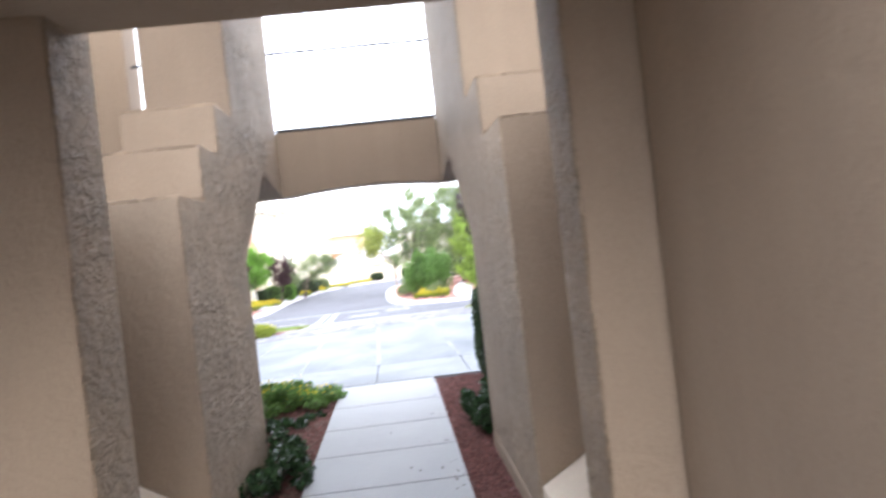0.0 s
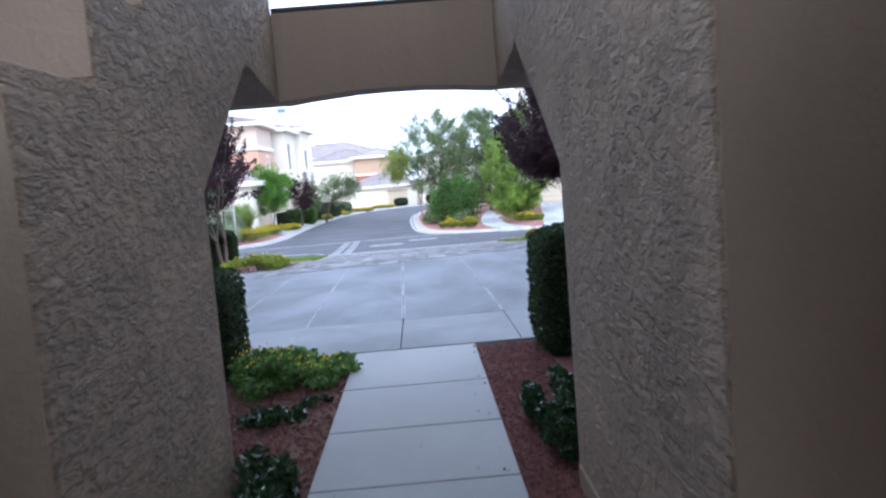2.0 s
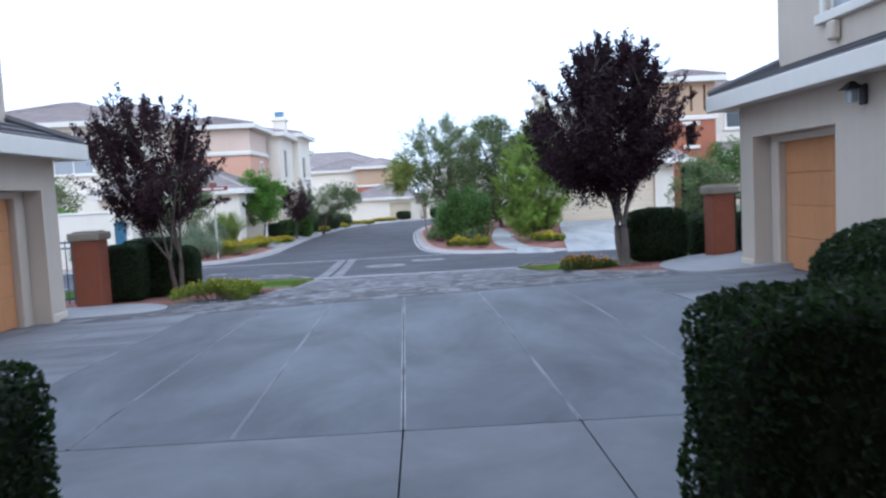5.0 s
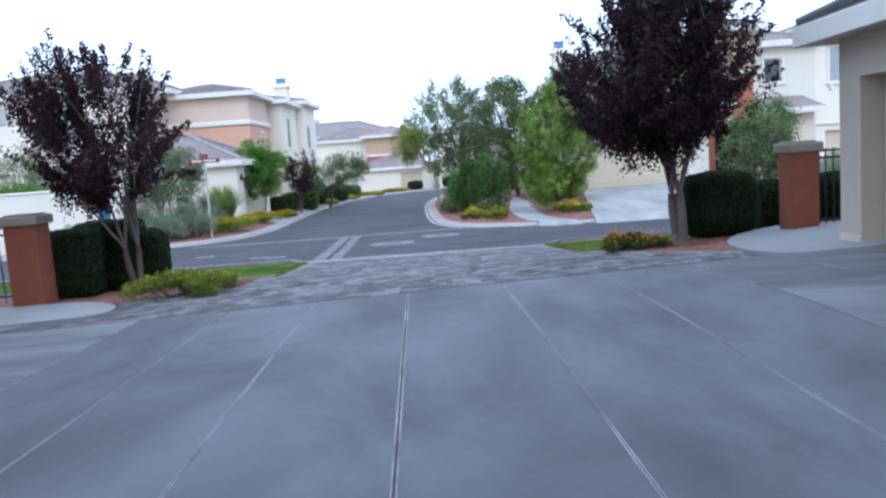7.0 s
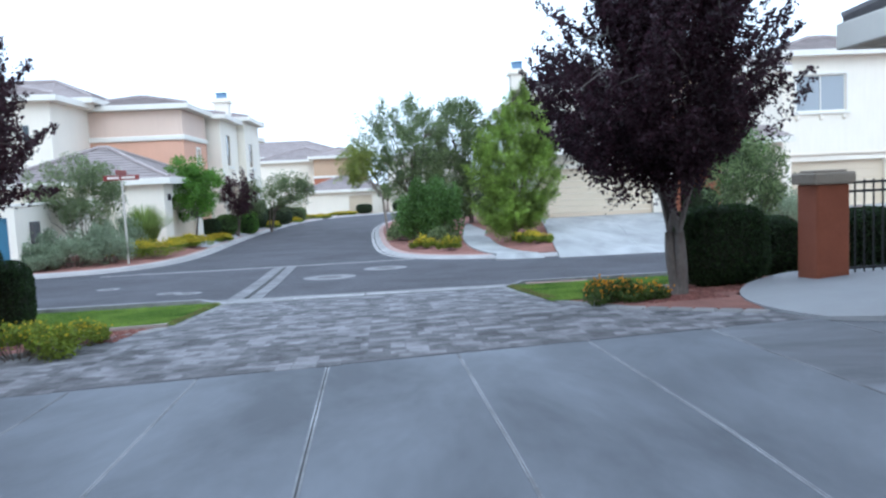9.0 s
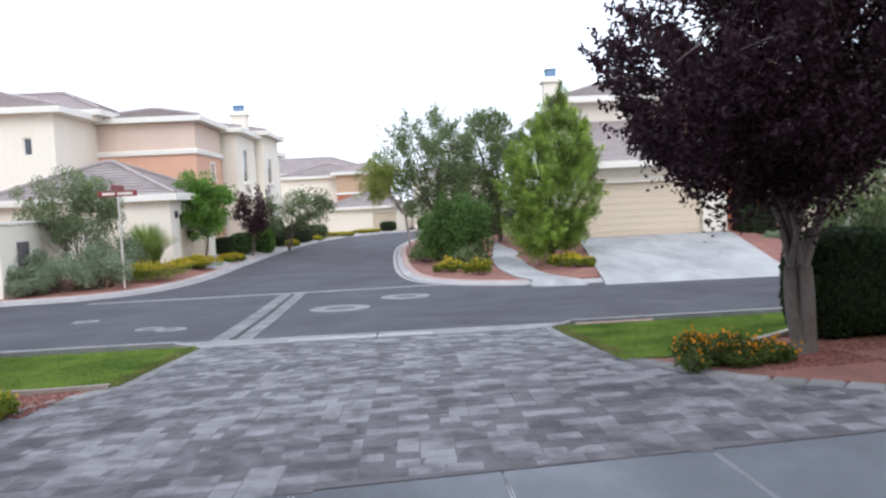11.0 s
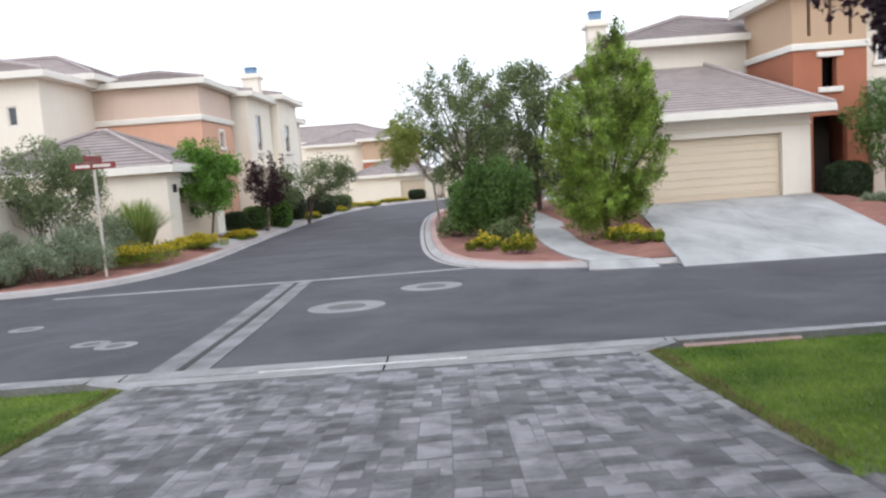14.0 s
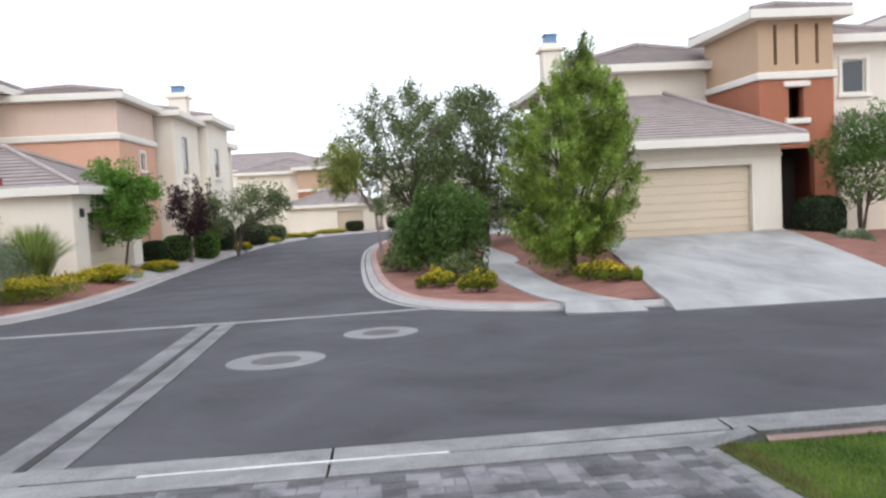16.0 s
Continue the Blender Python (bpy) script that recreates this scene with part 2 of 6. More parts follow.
BARK_PALE = material("bark_pale", (0.26, 0.22, 0.18), 0.95, 0.3, 40, 3, 0.9, stretch=(1, 1, 0.3))
IRON = material("black_iron", (0.02, 0.02, 0.022), 0.5, 0.2, 30, 2, 0.1, spec=0.5)
GATE_BLUE = material("blue_green_paint", (0.05, 0.15, 0.24), 0.5, 0.15, 30, 2, 0.1)
STEEL = material("galvanised_steel", (0.45, 0.45, 0.45), 0.4, 0.12, 30, 2, 0.1, metal=0.8)
SIGN_RED = material("sign_brown_red", (0.22, 0.035, 0.03), 0.5, 0.1, 30, 2, 0.05)
SIGN_TEXT = material("sign_pale_letter", (0.72, 0.66, 0.6), 0.5, 0.05, 30, 2, 0)
GLASS = glass_material("window_glass")
GLASS_PALE = glass_material("window_with_blind", (0.30, 0.33, 0.36))
DARKNESS = material("dark_interior", (0.025, 0.02, 0.018), 0.95, 0.3, 10, 1, 0)
CHIMNEY_BLUE = material("chimney_cap_metal", (0.16, 0.27, 0.42), 0.45, 0.1, 20, 2, 0.05)
CAR_WHITE = material("white_car_paint", (0.78, 0.78, 0.78), 0.25, 0.03, 20, 2, 0, spec=0.6)
RUBBER = material("tyre_rubber", (0.02, 0.02, 0.02), 0.9, 0.2, 40, 3, 0.3)
COVER = material("manhole_iron", (0.105, 0.10, 0.105), 0.7, 0.3, 40, 3, 0.5)


# ---- mesh helpers ----
class Shape:
    """Collects vertices and faces in world metres."""

    def __init__(self):
        self.v, self.f = [], []

    def quad(self, *pts):
        i = len(self.v)
        self.v.extend(tuple(p) for p in pts)
        self.f.append(tuple(range(i, i + len(pts))))
        return self

    def box(self, x0, x1, y0, y1, z0, z1, c=0.0):
        """A box with its edges cut by c."""
        c = min(c, (x1 - x0) * 0.45, (y1 - y0) * 0.45, (z1 - z0) * 0.45)
        if c <= 0:
            i = len(self.v)
            self.v += [(x, y, z) for z in (z0, z1) for y in (y0, y1) for x in (x0, x1)]
            self.f += [tuple(i + k for k in q) for q in ((0, 2, 3, 1), (4, 5, 7, 6), (0, 1, 5, 4), (1, 3, 7, 5), (3, 2, 6, 7), (2, 0, 4, 6))]
            return self
        i = len(self.v)
        idx = {}
        for sx in (0, 1):
            for sy in (0, 1):
                for sz in (0, 1):
                    X, Y, Z = (x0, x1)[sx], (y0, y1)[sy], (z0, z1)[sz]
                    dx, dy, dz = (c, -c)[sx], (c, -c)[sy], (c, -c)[sz]
                    for a, p in enumerate(((X, Y + dy, Z + dz), (X + dx, Y, Z + dz), (X + dx, Y + dy, Z))):
                        idx[sx, sy, sz, a] = len(self.v)
                        self.v.append(p)
        k = idx
        F = self.f
        for s in (0, 1):
            F.append((k[s, 0, 0, 0], k[s, 1, 0, 0], k[s, 1, 1, 0], k[s, 0, 1, 0])[:: 1 if s else -1])
            F.append((k[0, s, 0, 1], k[0, s, 1, 1], k[1, s, 1, 1], k[1, s, 0, 1])[:: 1 if s else -1])
            F.append((k[0, 0, s, 2], k[1, 0, s, 2], k[1, 1, s, 2], k[0, 1, s, 2])[:: 1 if s else -1])
        for a in (0, 1):
            for b in (0, 1):
                F.append((k[a, b, 0, 0], k[a, b, 1, 0], k[a, b, 1, 1], k[a, b, 0, 1]))
                F.append((k[a, 0, b, 0], k[a, 1, b, 0], k[a, 1, b, 2], k[a, 0, b, 2]))
                F.append((k[0, a, b, 1], k[1, a, b, 1], k[1, a, b, 2], k[0, a, b, 2]))
                for d in (0, 1):
                    F.append((k[a, b, d, 0], k[a, b, d, 1], k[a, b, d, 2]))
        return self

    def pierced(self, axis, w0, w1, u0, u1, z0, z1, holes=()):
        """A wall with openings through it. axis 'y': it runs along x between y = w0 and w1; 'x': along y."""
        us = sorted({u0, u1, *[h for o in holes for h in o[:2]]})
        zs = sorted({z0, z1, *[h for o in holes for h in o[2:]]})

        def solid(i, j):
            if not (0 <= i < len(us) - 1 and 0 <= j < len(zs) - 1):
                return False
            cu, cz = (us[i] + us[i + 1]) / 2, (zs[j] + zs[j + 1]) / 2
            return not any(a < cu < b and c < cz < d for a, b, c, d in holes)

        P = (lambda u, w, z: (u, w, z)) if axis == "y" else (lambda u, w, z: (w, u, z))
        for i in range(len(us) - 1):
            for j in range(len(zs) - 1):
                if not solid(i, j):
                    continue
                a, b, c, d = us[i], us[i + 1], zs[j], zs[j + 1]
                for w in (w0, w1):
                    self.quad(P(a, w, c), P(b, w, c), P(b, w, d), P(a, w, d))
                if not solid(i - 1, j):
                    self.quad(P(a, w0, c), P(a, w1, c), P(a, w1, d), P(a, w0, d))
                if not solid(i + 1, j):
                    self.quad(P(b, w0, c), P(b, w1, c), P(b, w1, d), P(b, w0, d))
                if not solid(i, j - 1):
                    self.quad(P(a, w0, c), P(b, w0, c), P(b, w1, c), P(a, w1, c))
                if not solid(i, j + 1):
                    self.quad(P(a, w0, d), P(b, w0, d), P(b, w1, d), P(a, w1, d))
        return self

    def prism(self, outline, axis, a, b):
        """An outline, of (u, v) pairs, pushed along an axis from a to b."""
        P = {"x": lambda u, v, w: (w, u, v), "y": lambda u, v, w: (u, w, v), "z": lambda u, v, w: (u, v, w)}[axis]
        n, i = len(outline), len(self.v)
        self.v += [P(u, v, a) for u, v in outline] + [P(u, v, b) for u, v in outline]
        self.f += [tuple(range(i, i + n)), tuple(range(i + 2 * n - 1, i + n - 1, -1))]
        self.f += [(i + k, i + (k + 1) % n, i + n + (k + 1) % n, i + n + k) for k in range(n)]
        return self

    def tube(self, pts, radii, sides=7):
        """A tapered round limb along points."""
        rings = []
        for k, p in enumerate(pts):
            p = Vector(p)
            d = (Vector(pts[min(k + 1, len(pts) - 1)]) - Vector(pts[max(k - 1, 0)])).normalized()
            s = d.cross(Vector((0.31, 0.77, 0.12))).normalized()
            t = d.cross(s)
            rings.append(len(self.v))
            for j in range(sides):
                a = 2 * math.pi * j / sides
                self.v.append(tuple(p + (s * math.cos(a) + t * math.sin(a)) * radii[k]))
        for a, b in zip(rings, rings[1:]):
            self.f += [(a + j, a + (j + 1) % sides, b + (j + 1) % sides, b + j) for j in range(sides)]
        self.f.append(tuple(rings[0] + j for j in range(sides)))
        self.f.append(tuple(rings[-1] + j for j in reversed(range(sides))))
        return self

    def disc(self, cx, cy, r0, r1, z0, z1, sides=28):
        """A flat ring or, with r0 = 0, a round plate, from z0 to z1."""
        i = len(self.v)
        for r, z in ((r1, z0), (r1, z1), (max(r0, 0.001), z1), (max(r0, 0.001), z0)):
            self.v += [(cx + r * math.cos(2 * math.pi * j / sides), cy + r * math.sin(2 * math.pi * j / sides), z) for j in range(sides)]
        for k in range(3):
            self.f += [(i + k * sides + j, i + k * sides + (j + 1) % sides, i + (k + 1) * sides + (j + 1) % sides, i + (k + 1) * sides + j) for j in range(sides)]
        return self


def thing(name, base, label, category, group="", kind=""):
    """An Empty at a thing's base, for its parts."""
    ob = new(name)
    ob.location = base
    ob.empty_display_size = 0.1
    bpy.context.view_layer.update()
    return tagged(ob, label, category, group, kind)


def base_of(ob):
    p = Vector((0, 0, 0))
    while ob:
        p += ob.location
        ob = ob.parent
    return p


def part(name, shape, mat, parent=None, label="", smooth=False, flip=True):
    """Links a shape as one mesh object, under a thing or a part of it."""
    off = base_of(parent) if parent else Vector((0, 0, 0))
    me = bpy.data.meshes.new(name)
    v = np.array(shape.v, dtype=float) - np.array(off)
    me.from_pydata(v.tolist(), [], shape.f)
    if flip and len(shape.f) < 4000:
        bm = bmesh.new()
        bm.from_mesh(me)
        bmesh.ops.remove_doubles(bm, verts=bm.verts, dist=0.0004)
        bmesh.ops.recalc_face_normals(bm, faces=bm.faces)
        bm.to_mesh(me)
        bm.free()
    me.materials.append(mat)
    if smooth:
        me.shade_smooth()
    ob = new(name, me)
    if parent:
        ob.parent = parent
    if label:
        ob["label"] = label
    return ob


def structure(name, shape, mat, label, category, smooth=False):
    return tagged(part(name, shape, mat, smooth=smooth), label, category, "", "structure")


# ---- the lie of the land ----
RISE_Y = (-400, 9.4, 16, 21, 26.8, 31, 36, 45, 70, 120, 900)
RISE_Z = (0, 0, -0.06, -0.18, -0.58, -0.76, -0.90, -1.05, -1.25, -1.5, -1.5)


def land(x, y):
    w = float(np.interp(y, (12, 16, 22, 26.8), (0, 1, 1, 0)))
    return float(np.interp(y, RISE_Y, RISE_Z)) + 0.022 * w * max(-8.0, min(8.0, x))


def laid(outline, up, step=1.0, skirt=0.25, rise=None):
    """A sheet over an outline, laid on the land and lifted by up, with sides that go down."""
    bm = bmesh.new()
    bm.faces.new([bm.verts.new((x, y, 0)) for x, y in outline])
    lo = [min(p[k] for p in outline) for k in (0, 1)]
    hi = [max(p[k] for p in outline) for k in (0, 1)]
    for k in (0, 1):
        cuts = max(1, int((hi[k] - lo[k]) / step))
        for i in range(1, cuts):
            at = [0, 0, 0]
            at[k] = lo[k] + (hi[k] - lo[k]) * i / cuts
            no = [0, 0, 0]
            no[k] = 1
            bmesh.ops.bisect_plane(bm, geom=[*bm.verts, *bm.edges, *bm.faces], plane_co=at, plane_no=no)
    for v in bm.verts:
        v.co.z = land(v.co.x, v.co.y) + up + (rise(v.co.x, v.co.y) if rise else 0)
    if skirt:
        edge = [e for e in bm.edges if e.is_boundary]
        got = bmesh.ops.extrude_edge_only(bm, edges=edge)["geom"]
        for v in got:
            if isinstance(v, bmesh.types.BMVert):
                v.co.z -= skirt
    bmesh.ops.recalc_face_normals(bm, faces=bm.faces)
    s = Shape()
    bm.verts.index_update()
    s.v = [tuple(v.co) for v in bm.verts]
    s.f = [tuple(v.index for v in f.verts) for f in bm.faces]
    bm.free()
    return s


def smoothed(pts, times=2):
    """A line with its corners rounded off."""
    for _ in range(times):
        out = [pts[0]]
        for (ax, ay), (bx, by) in zip(pts, pts[1:]):
            out += [(ax * 0.75 + bx * 0.25, ay * 0.75 + by * 0.25), (ax * 0.25 + bx * 0.75, ay * 0.25 + by * 0.75)]
        pts = out + [pts[-1]]
    return pts


def offset(pts, d):
    """A line moved by d to its left."""
    out = []
    for k, (x, y) in enumerate(pts):
        ax, ay = pts[max(k - 1, 0)]
        bx, by = pts[min(k + 1, len(pts) - 1)]
        l = math.hypot(bx - ax, by - ay) or 1
        out.append((x - (by - ay) / l * d, y + (bx - ax) / l * d))
    return out


def ribbon(pts, profile):
    """A profile of (distance to the left, height over the land) pushed along a line."""
    lines = [[(x, y, land(x, y) + h) for x, y in offset(pts, d)] for d, h in profile]
    s = Shape()
    for a, b in zip(lines, lines[1:]):
        for k in range(len(pts) - 1):
            s.quad(a[k], a[k + 1], b[k + 1], b[k])
    return s


# ---- ground, street and paving ----
s = Shape()
gx = [-400, -150, -60, -30, -20, -12, -8, -4, 0, 4, 8, 12, 20, 30, 60, 150, 400]
gy = [-200, -60, -20, 0, 9.4, 16, 21, 26.8, 31, 36, 45, 55, 70, 90, 120, 200, 400, 800]
for a, b in zip(gx, gx[1:]):
    for c, d in zip(gy, gy[1:]):
        s.quad(*[(x, y, land(x, y) - 0.14) for x, y in ((a, c), (b, c), (b, d), (a, d))])
structure("ground", s, EARTH, "dry beige desert earth around the houses", "ground")

LEFT_KERB = smoothed([(-45, 36.9), (-14, 36.75), (-10.6, 36.9), (-8.6, 37.6), (-7.5, 39.4), (-7.15, 42.8), (-7.35, 50), (-7.45, 61), (-7.0, 72), (-4.8, 82), (0, 87), (14, 89)], 2)
ISLAND_KERB = smoothed([(16, 76), (4.0, 77), (1.2, 72), (0.1, 62), (-0.05, 55), (0.15, 46), (0.45, 40.4), (1.0, 37.7), (1.9, 36.4), (3.0, 35.6), (4.2, 35.1), (5.6, 34.85), (12, 34.4), (45, 34.4)], 2)
road_outline = [(-45, 27.0), (45, 27.0), *reversed(ISLAND_KERB), *reversed(LEFT_KERB)]
structure("road", laid(road_outline, 0.0, 2.0, 0.12), ASPHALT, "worn dark grey asphalt road at a junction", "road")

# front gutter between the paving and the road, and kerbs along the lawns
front = thing("gutter", (0, 26.9, land(0, 26.9)), "pale worn concrete gutter between pavers and asphalt", "gutter", "", "structure")
for x0, x1 in ((-9.5, -6.02), (-6.0, -2.92), (-2.9, 0.05), (0.07, 3.18), (3.20, 6.2), (6.22, 9.5)):
    n = 6
    line = [(x0 + (x1 - x0) * k / n, 26.28) for k in range(n + 1)]
    part("gutter_slab", ribbon(line, [(-0.02, -0.1), (-0.02, 0.016), (0.30, 0.012), (0.40, 0.0), (0.43, -0.02), (0.46, 0.004), (0.72, 0.02), (0.74, -0.1)]), GUTTER, front)
part("crack", laid([(0.9, 26.675), (3.3, 26.655), (3.3, 26.725), (2.0, 26.735), (0.9, 26.70)], -0.004, 0.6, 0.02), JOINT_DARK, front, "dark line of dirt in the gutter's fold")
part("crack", laid([(-2.2, 26.68), (-1.3, 26.69), (-1.3, 26.72), (-2.2, 26.73)], -0.004, 0.6, 0.02), JOINT_DARK, front, "dark line of dirt in the gutter's fold")
# White strip painted in for the glare along the fold's edge.
part("worn_edge", laid([(-1.35, 26.665), (0.95, 26.675), (0.95, 26.705), (-0.2, 26.715), (-1.35, 26.705)], 0.008, 0.5, 0.02), FOLD_GLARE, front, "white strip painted for the glare on the gutter's fold")
for nm, x0, x1 in (("kerb", -45, -3.0), ("kerb", 3.1, 45)):
    n = 24
    line = [(x0 + (x1 - x0) * k / n, 26.30) for k in range(n + 1)]
    structure(nm, ribbon(line, [(-0.18, -0.1), (-0.18, 0.125), (-0.02, 0.13), (0.0, 0.11), (0.02, 0.046), (0.03, -0.1)]), GUTTER, "pale concrete kerb beside the lawn", "kerb")
for xa, xb in ((-3.0, -2.45), (3.1, 2.65)):
    zk = land(xa, 26.28)
    end = Shape()
    y0, y1 = 26.13, 26.295
    end.v = [(xa, y0, zk - 0.1), (xa, y1 + 0.02, zk - 0.1), (xa, y1, zk + 0.125), (xa, y0, zk + 0.12), (xb, y0, zk - 0.1), (xb, y1 + 0.02, zk - 0.1), (xb, y1, zk + 0.014), (xb, y0, zk + 0.014)]
    end.f = [(0, 1, 2, 3), (4, 5, 6, 7), (0, 1, 5, 4), (1, 2, 6, 5), (2, 3, 7, 6), (3, 0, 4, 7)]
    structure("kerb_end", end, GUTTER, "pale concrete kerb end that slopes down to the gutter", "kerb")
for x0, x1 in ((-45, -9.52), (9.52, 45)):
    line = [(x0 + (x1 - x0) * k / 12, 26.30) for k in range(13)]
    structure("gutter_pan", ribbon(line, [(0.03, -0.1), (0.03, 0.03), (0.42, 0.0), (0.70, 0.012), (0.72, -0.1)]), GUTTER, "pale concrete gutter along the road", "gutter")

structure("kerb_top", ribbon([(3.15 + 0.2 * k, 26.12) for k in range(7)], [(-0.05, -0.1), (-0.05, 0.06), (0.0, 0.085), (0.0, -0.1)]), KERB_RED, "pinkish worn concrete strip between kerb and lawn", "kerb")

# valley gutter that crosses the junction, with its dark seam
val = thing("valley_gutter", (-2.6, 31.5, land(-2.6, 31.5)), "pale concrete valley gutter across the asphalt", "gutter", "", "structure")
for y0, y1 in ((27.03, 30.4), (30.42, 33.3), (33.32, 36.1)):
    line = [(-2.02 - 0.04 * (y - 27) , y) for y in (y0, (y0 + y1) / 2, y1)]
    part("gutter_slab", ribbon(line, [(-0.02, -0.05), (-0.02, 0.016), (0.26, 0.008), (0.33, -0.004), (0.40, 0.008), (0.68, 0.016), (0.68, -0.05)]), GUTTER_WORN, val)
part("seam", ribbon([(-2.02 - 0.04 * (y - 27), y) for y in (26.9, 30, 33, 36.0)], [(0.285, -0.02), (0.29, 0.012), (0.375, 0.012), (0.38, -0.02)]), JOINT_DARK, val, "dark tarred seam")
structure("cross_ribbon", ribbon([(-8.4, 36.0), (-5, 36.05), (-2, 36.15), (1.5, 36.4)], [(0, -0.05), (0, 0.012), (0.26, 0.012), (0.26, -0.05)]), GUTTER, "narrow pale concrete ribbon across the street's mouth", "gutter")

for xs in ((-0.9, 0.4, 1.3), (1.32, 2.2, 3.1), (3.3, 4.5, 6.0)):
    structure("gutter_seam", ribbon([(x, 27.0 + 0.012 * math.sin(5 * x)) for x in xs], [(0.004, -0.02), (0.006, 0.016), (0.034, 0.016), (0.036, -0.02)]), JOINT_DARK, "dark tarry seam between gutter and asphalt", "gutter")

# kerbs of the street
structure("kerb", ribbon(LEFT_KERB, [(-0.24, -0.05), (-0.24, 0.012), (-0.04, 0.0), (0.0, 0.11), (0.03, 0.13), (0.18, 0.13), (0.19, -0.1)]), KERB_PALE, "pale concrete kerb and gutter along the left verge", "kerb")
structure("kerb", ribbon(ISLAND_KERB, [(-0.30, -0.05), (-0.30, 0.012), (-0.07, 0.0), (0.0, 0.05), (0.05, 0.095), (0.10, 0.10), (0.12, -0.1)]), KERB_PALE, "rolled pale concrete kerb round the planted corner", "kerb")
structure("kerb_top", ribbon([p for p in ISLAND_KERB[4:60] if p[0] < 3.95 or p[1] > 40], [(0.12, -0.1), (0.12, 0.103), (0.34, 0.112), (0.35, -0.1)]), KERB_RED, "pinkish concrete kerb top round the planted corner", "kerb")
structure("gutter_seam", ribbon(ISLAND_KERB[8:52], [(-0.16, -0.02), (-0.16, 0.008), (-0.12, 0.008), (-0.12, -0.02)]), JOINT_DARK, "dark dirt line in the corner gutter", "gutter")
structure("kerb_top", ribbon(LEFT_KERB, [(0.19, -0.1), (0.19, 0.132), (0.36, 0.134), (0.37, -0.1)]), KERB_RED, "pinkish concrete edging behind the kerb", "kerb")

# planted verges of red gravel
left_bed = [(x, y) for x, y in offset(LEFT_KERB, 0.3) if -30 < x and y < 60] + [(-9.3, 60), (-9.3, 46.4), (-30, 46.2)]


def verge_rise(x, y):
    return 0.42 * max(0.0, min(1.0, (y - 38.5) / 7)) * max(0.0, min(1.0, (-7.6 - x) / 2.2))


structure("gravel_bed", laid(left_bed, 0.10, 1.2, 0.25, verge_rise), GRAVEL_RED, "red gravel verge planted with shrubs", "gravel bed")
bed = [(x, y) for x, y in offset(ISLAND_KERB, 0.3) if x < 9 and y < 70]
def bed_rise(x, y):
    return 0.72 * max(0.0, min(1.0, (y - 35.2) / 8.2)) ** 0.9 * max(0.0, min(1.0, (x - 4.7) / (0.92 + 0.146 * (y - 34.8)))) if y < 46 else 0.25 * max(0.0, min(1.0, (x - 5) / 2))


structure("gravel_bed", laid([*bed, (13.5, 34.75), (13.5, 43.3), (9, 60), (4, 70)], 0.10, 0.7, 0.25, bed_rise), GRAVEL_RED, "red gravel bed on the planted corner", "gravel bed")
structure("gravel_bed", laid([(11.2, 34.7), (40, 34.7), (40, 46.9), (13.2, 46), (12.9, 43.4)], 0.115, 1.5, 0.25, lambda x, y: 0.45 * max(0, min(1, (y - 36) / 7))), GRAVEL_RED, "red gravel front garden beside the driveway", "gravel bed")

# pale strip behind the left kerb
structure("pavement", ribbon([p for p in LEFT_KERB if 46.8 < p[1] < 76 and p[0] < -5], [(0.37, 0.0), (0.37, 0.142), (1.15, 0.275), (1.15, 0.0)]), CONCRETE_PALE, "pale concrete strip behind the street kerb", "pavement")
# concrete drive pads of the left row
for y0, y1, x0 in ((47.5, 50.6, -9.25), (51.9, 54.4, -9.25), (56.2, 58.2, -9.2)):
    structure("drive_pad", laid([(x0, y0), (-7.62, y0), (-7.66, y1), (x0, y1)], 0.128, 0.8, 0.2, verge_rise), CONCRETE_PALE, "pale concrete drive pad between planted strips", "driveway")

# curved footpath on the corner and the sloping driveway
foot_l = smoothed([(3.95, 34.9), (3.62, 36.4), (3.5, 39.6), (3.75, 44.5), (4.7, 53), (5.9, 61), (8.6, 76)], 2)
foot_r = smoothed([(5.05, 34.75), (4.66, 36.2), (4.5, 39.0), (4.9, 44.5), (5.9, 52.5), (7.1, 60), (9.9, 75)], 2)
structure("footpath", laid([*foot_l, *reversed(foot_r)], 0.15, 1.0, 0.1), CONCRETE_PALE, "pale concrete footpath winding between shrubs", "path")


structure("path_apron", laid([(3.75, 34.35), (5.2, 34.15), (5.12, 34.80), (3.88, 34.95)], 0.155, 0.3, 0.15, lambda x, y: -0.14 * max(0.0, min(1.0, (34.85 - y) / 0.6))), CONCRETE_PALE, "sloping concrete apron where the footpath meets the road", "path")
structure("drive_apron", laid([(5.62, 33.95), (10.95, 33.8), (10.85, 34.715), (5.74, 34.715)], 0.15, 0.3, 0.15, lambda x, y: -0.14 * max(0.0, min(1.0, (34.72 - y) / 0.75))), CONCRETE_PALE, "sloping concrete apron of the driveway", "driveway")


def ramp(x, y):
    return 0.72 * max(0.0, min(1.0, (y - 35.2) / 8.2)) ** 0.9


drive = thing("driveway", (9, 35, land(9, 35)), "pale concrete driveway rising to the garage", "driveway", "", "structure")
dl, dr = lambda y: 5.75 + (7.05 - 5.75) * (y - 34.8) / 8.9, lambda y: 10.85 + (12.95 - 10.85) * (y - 34.8) / 8.9
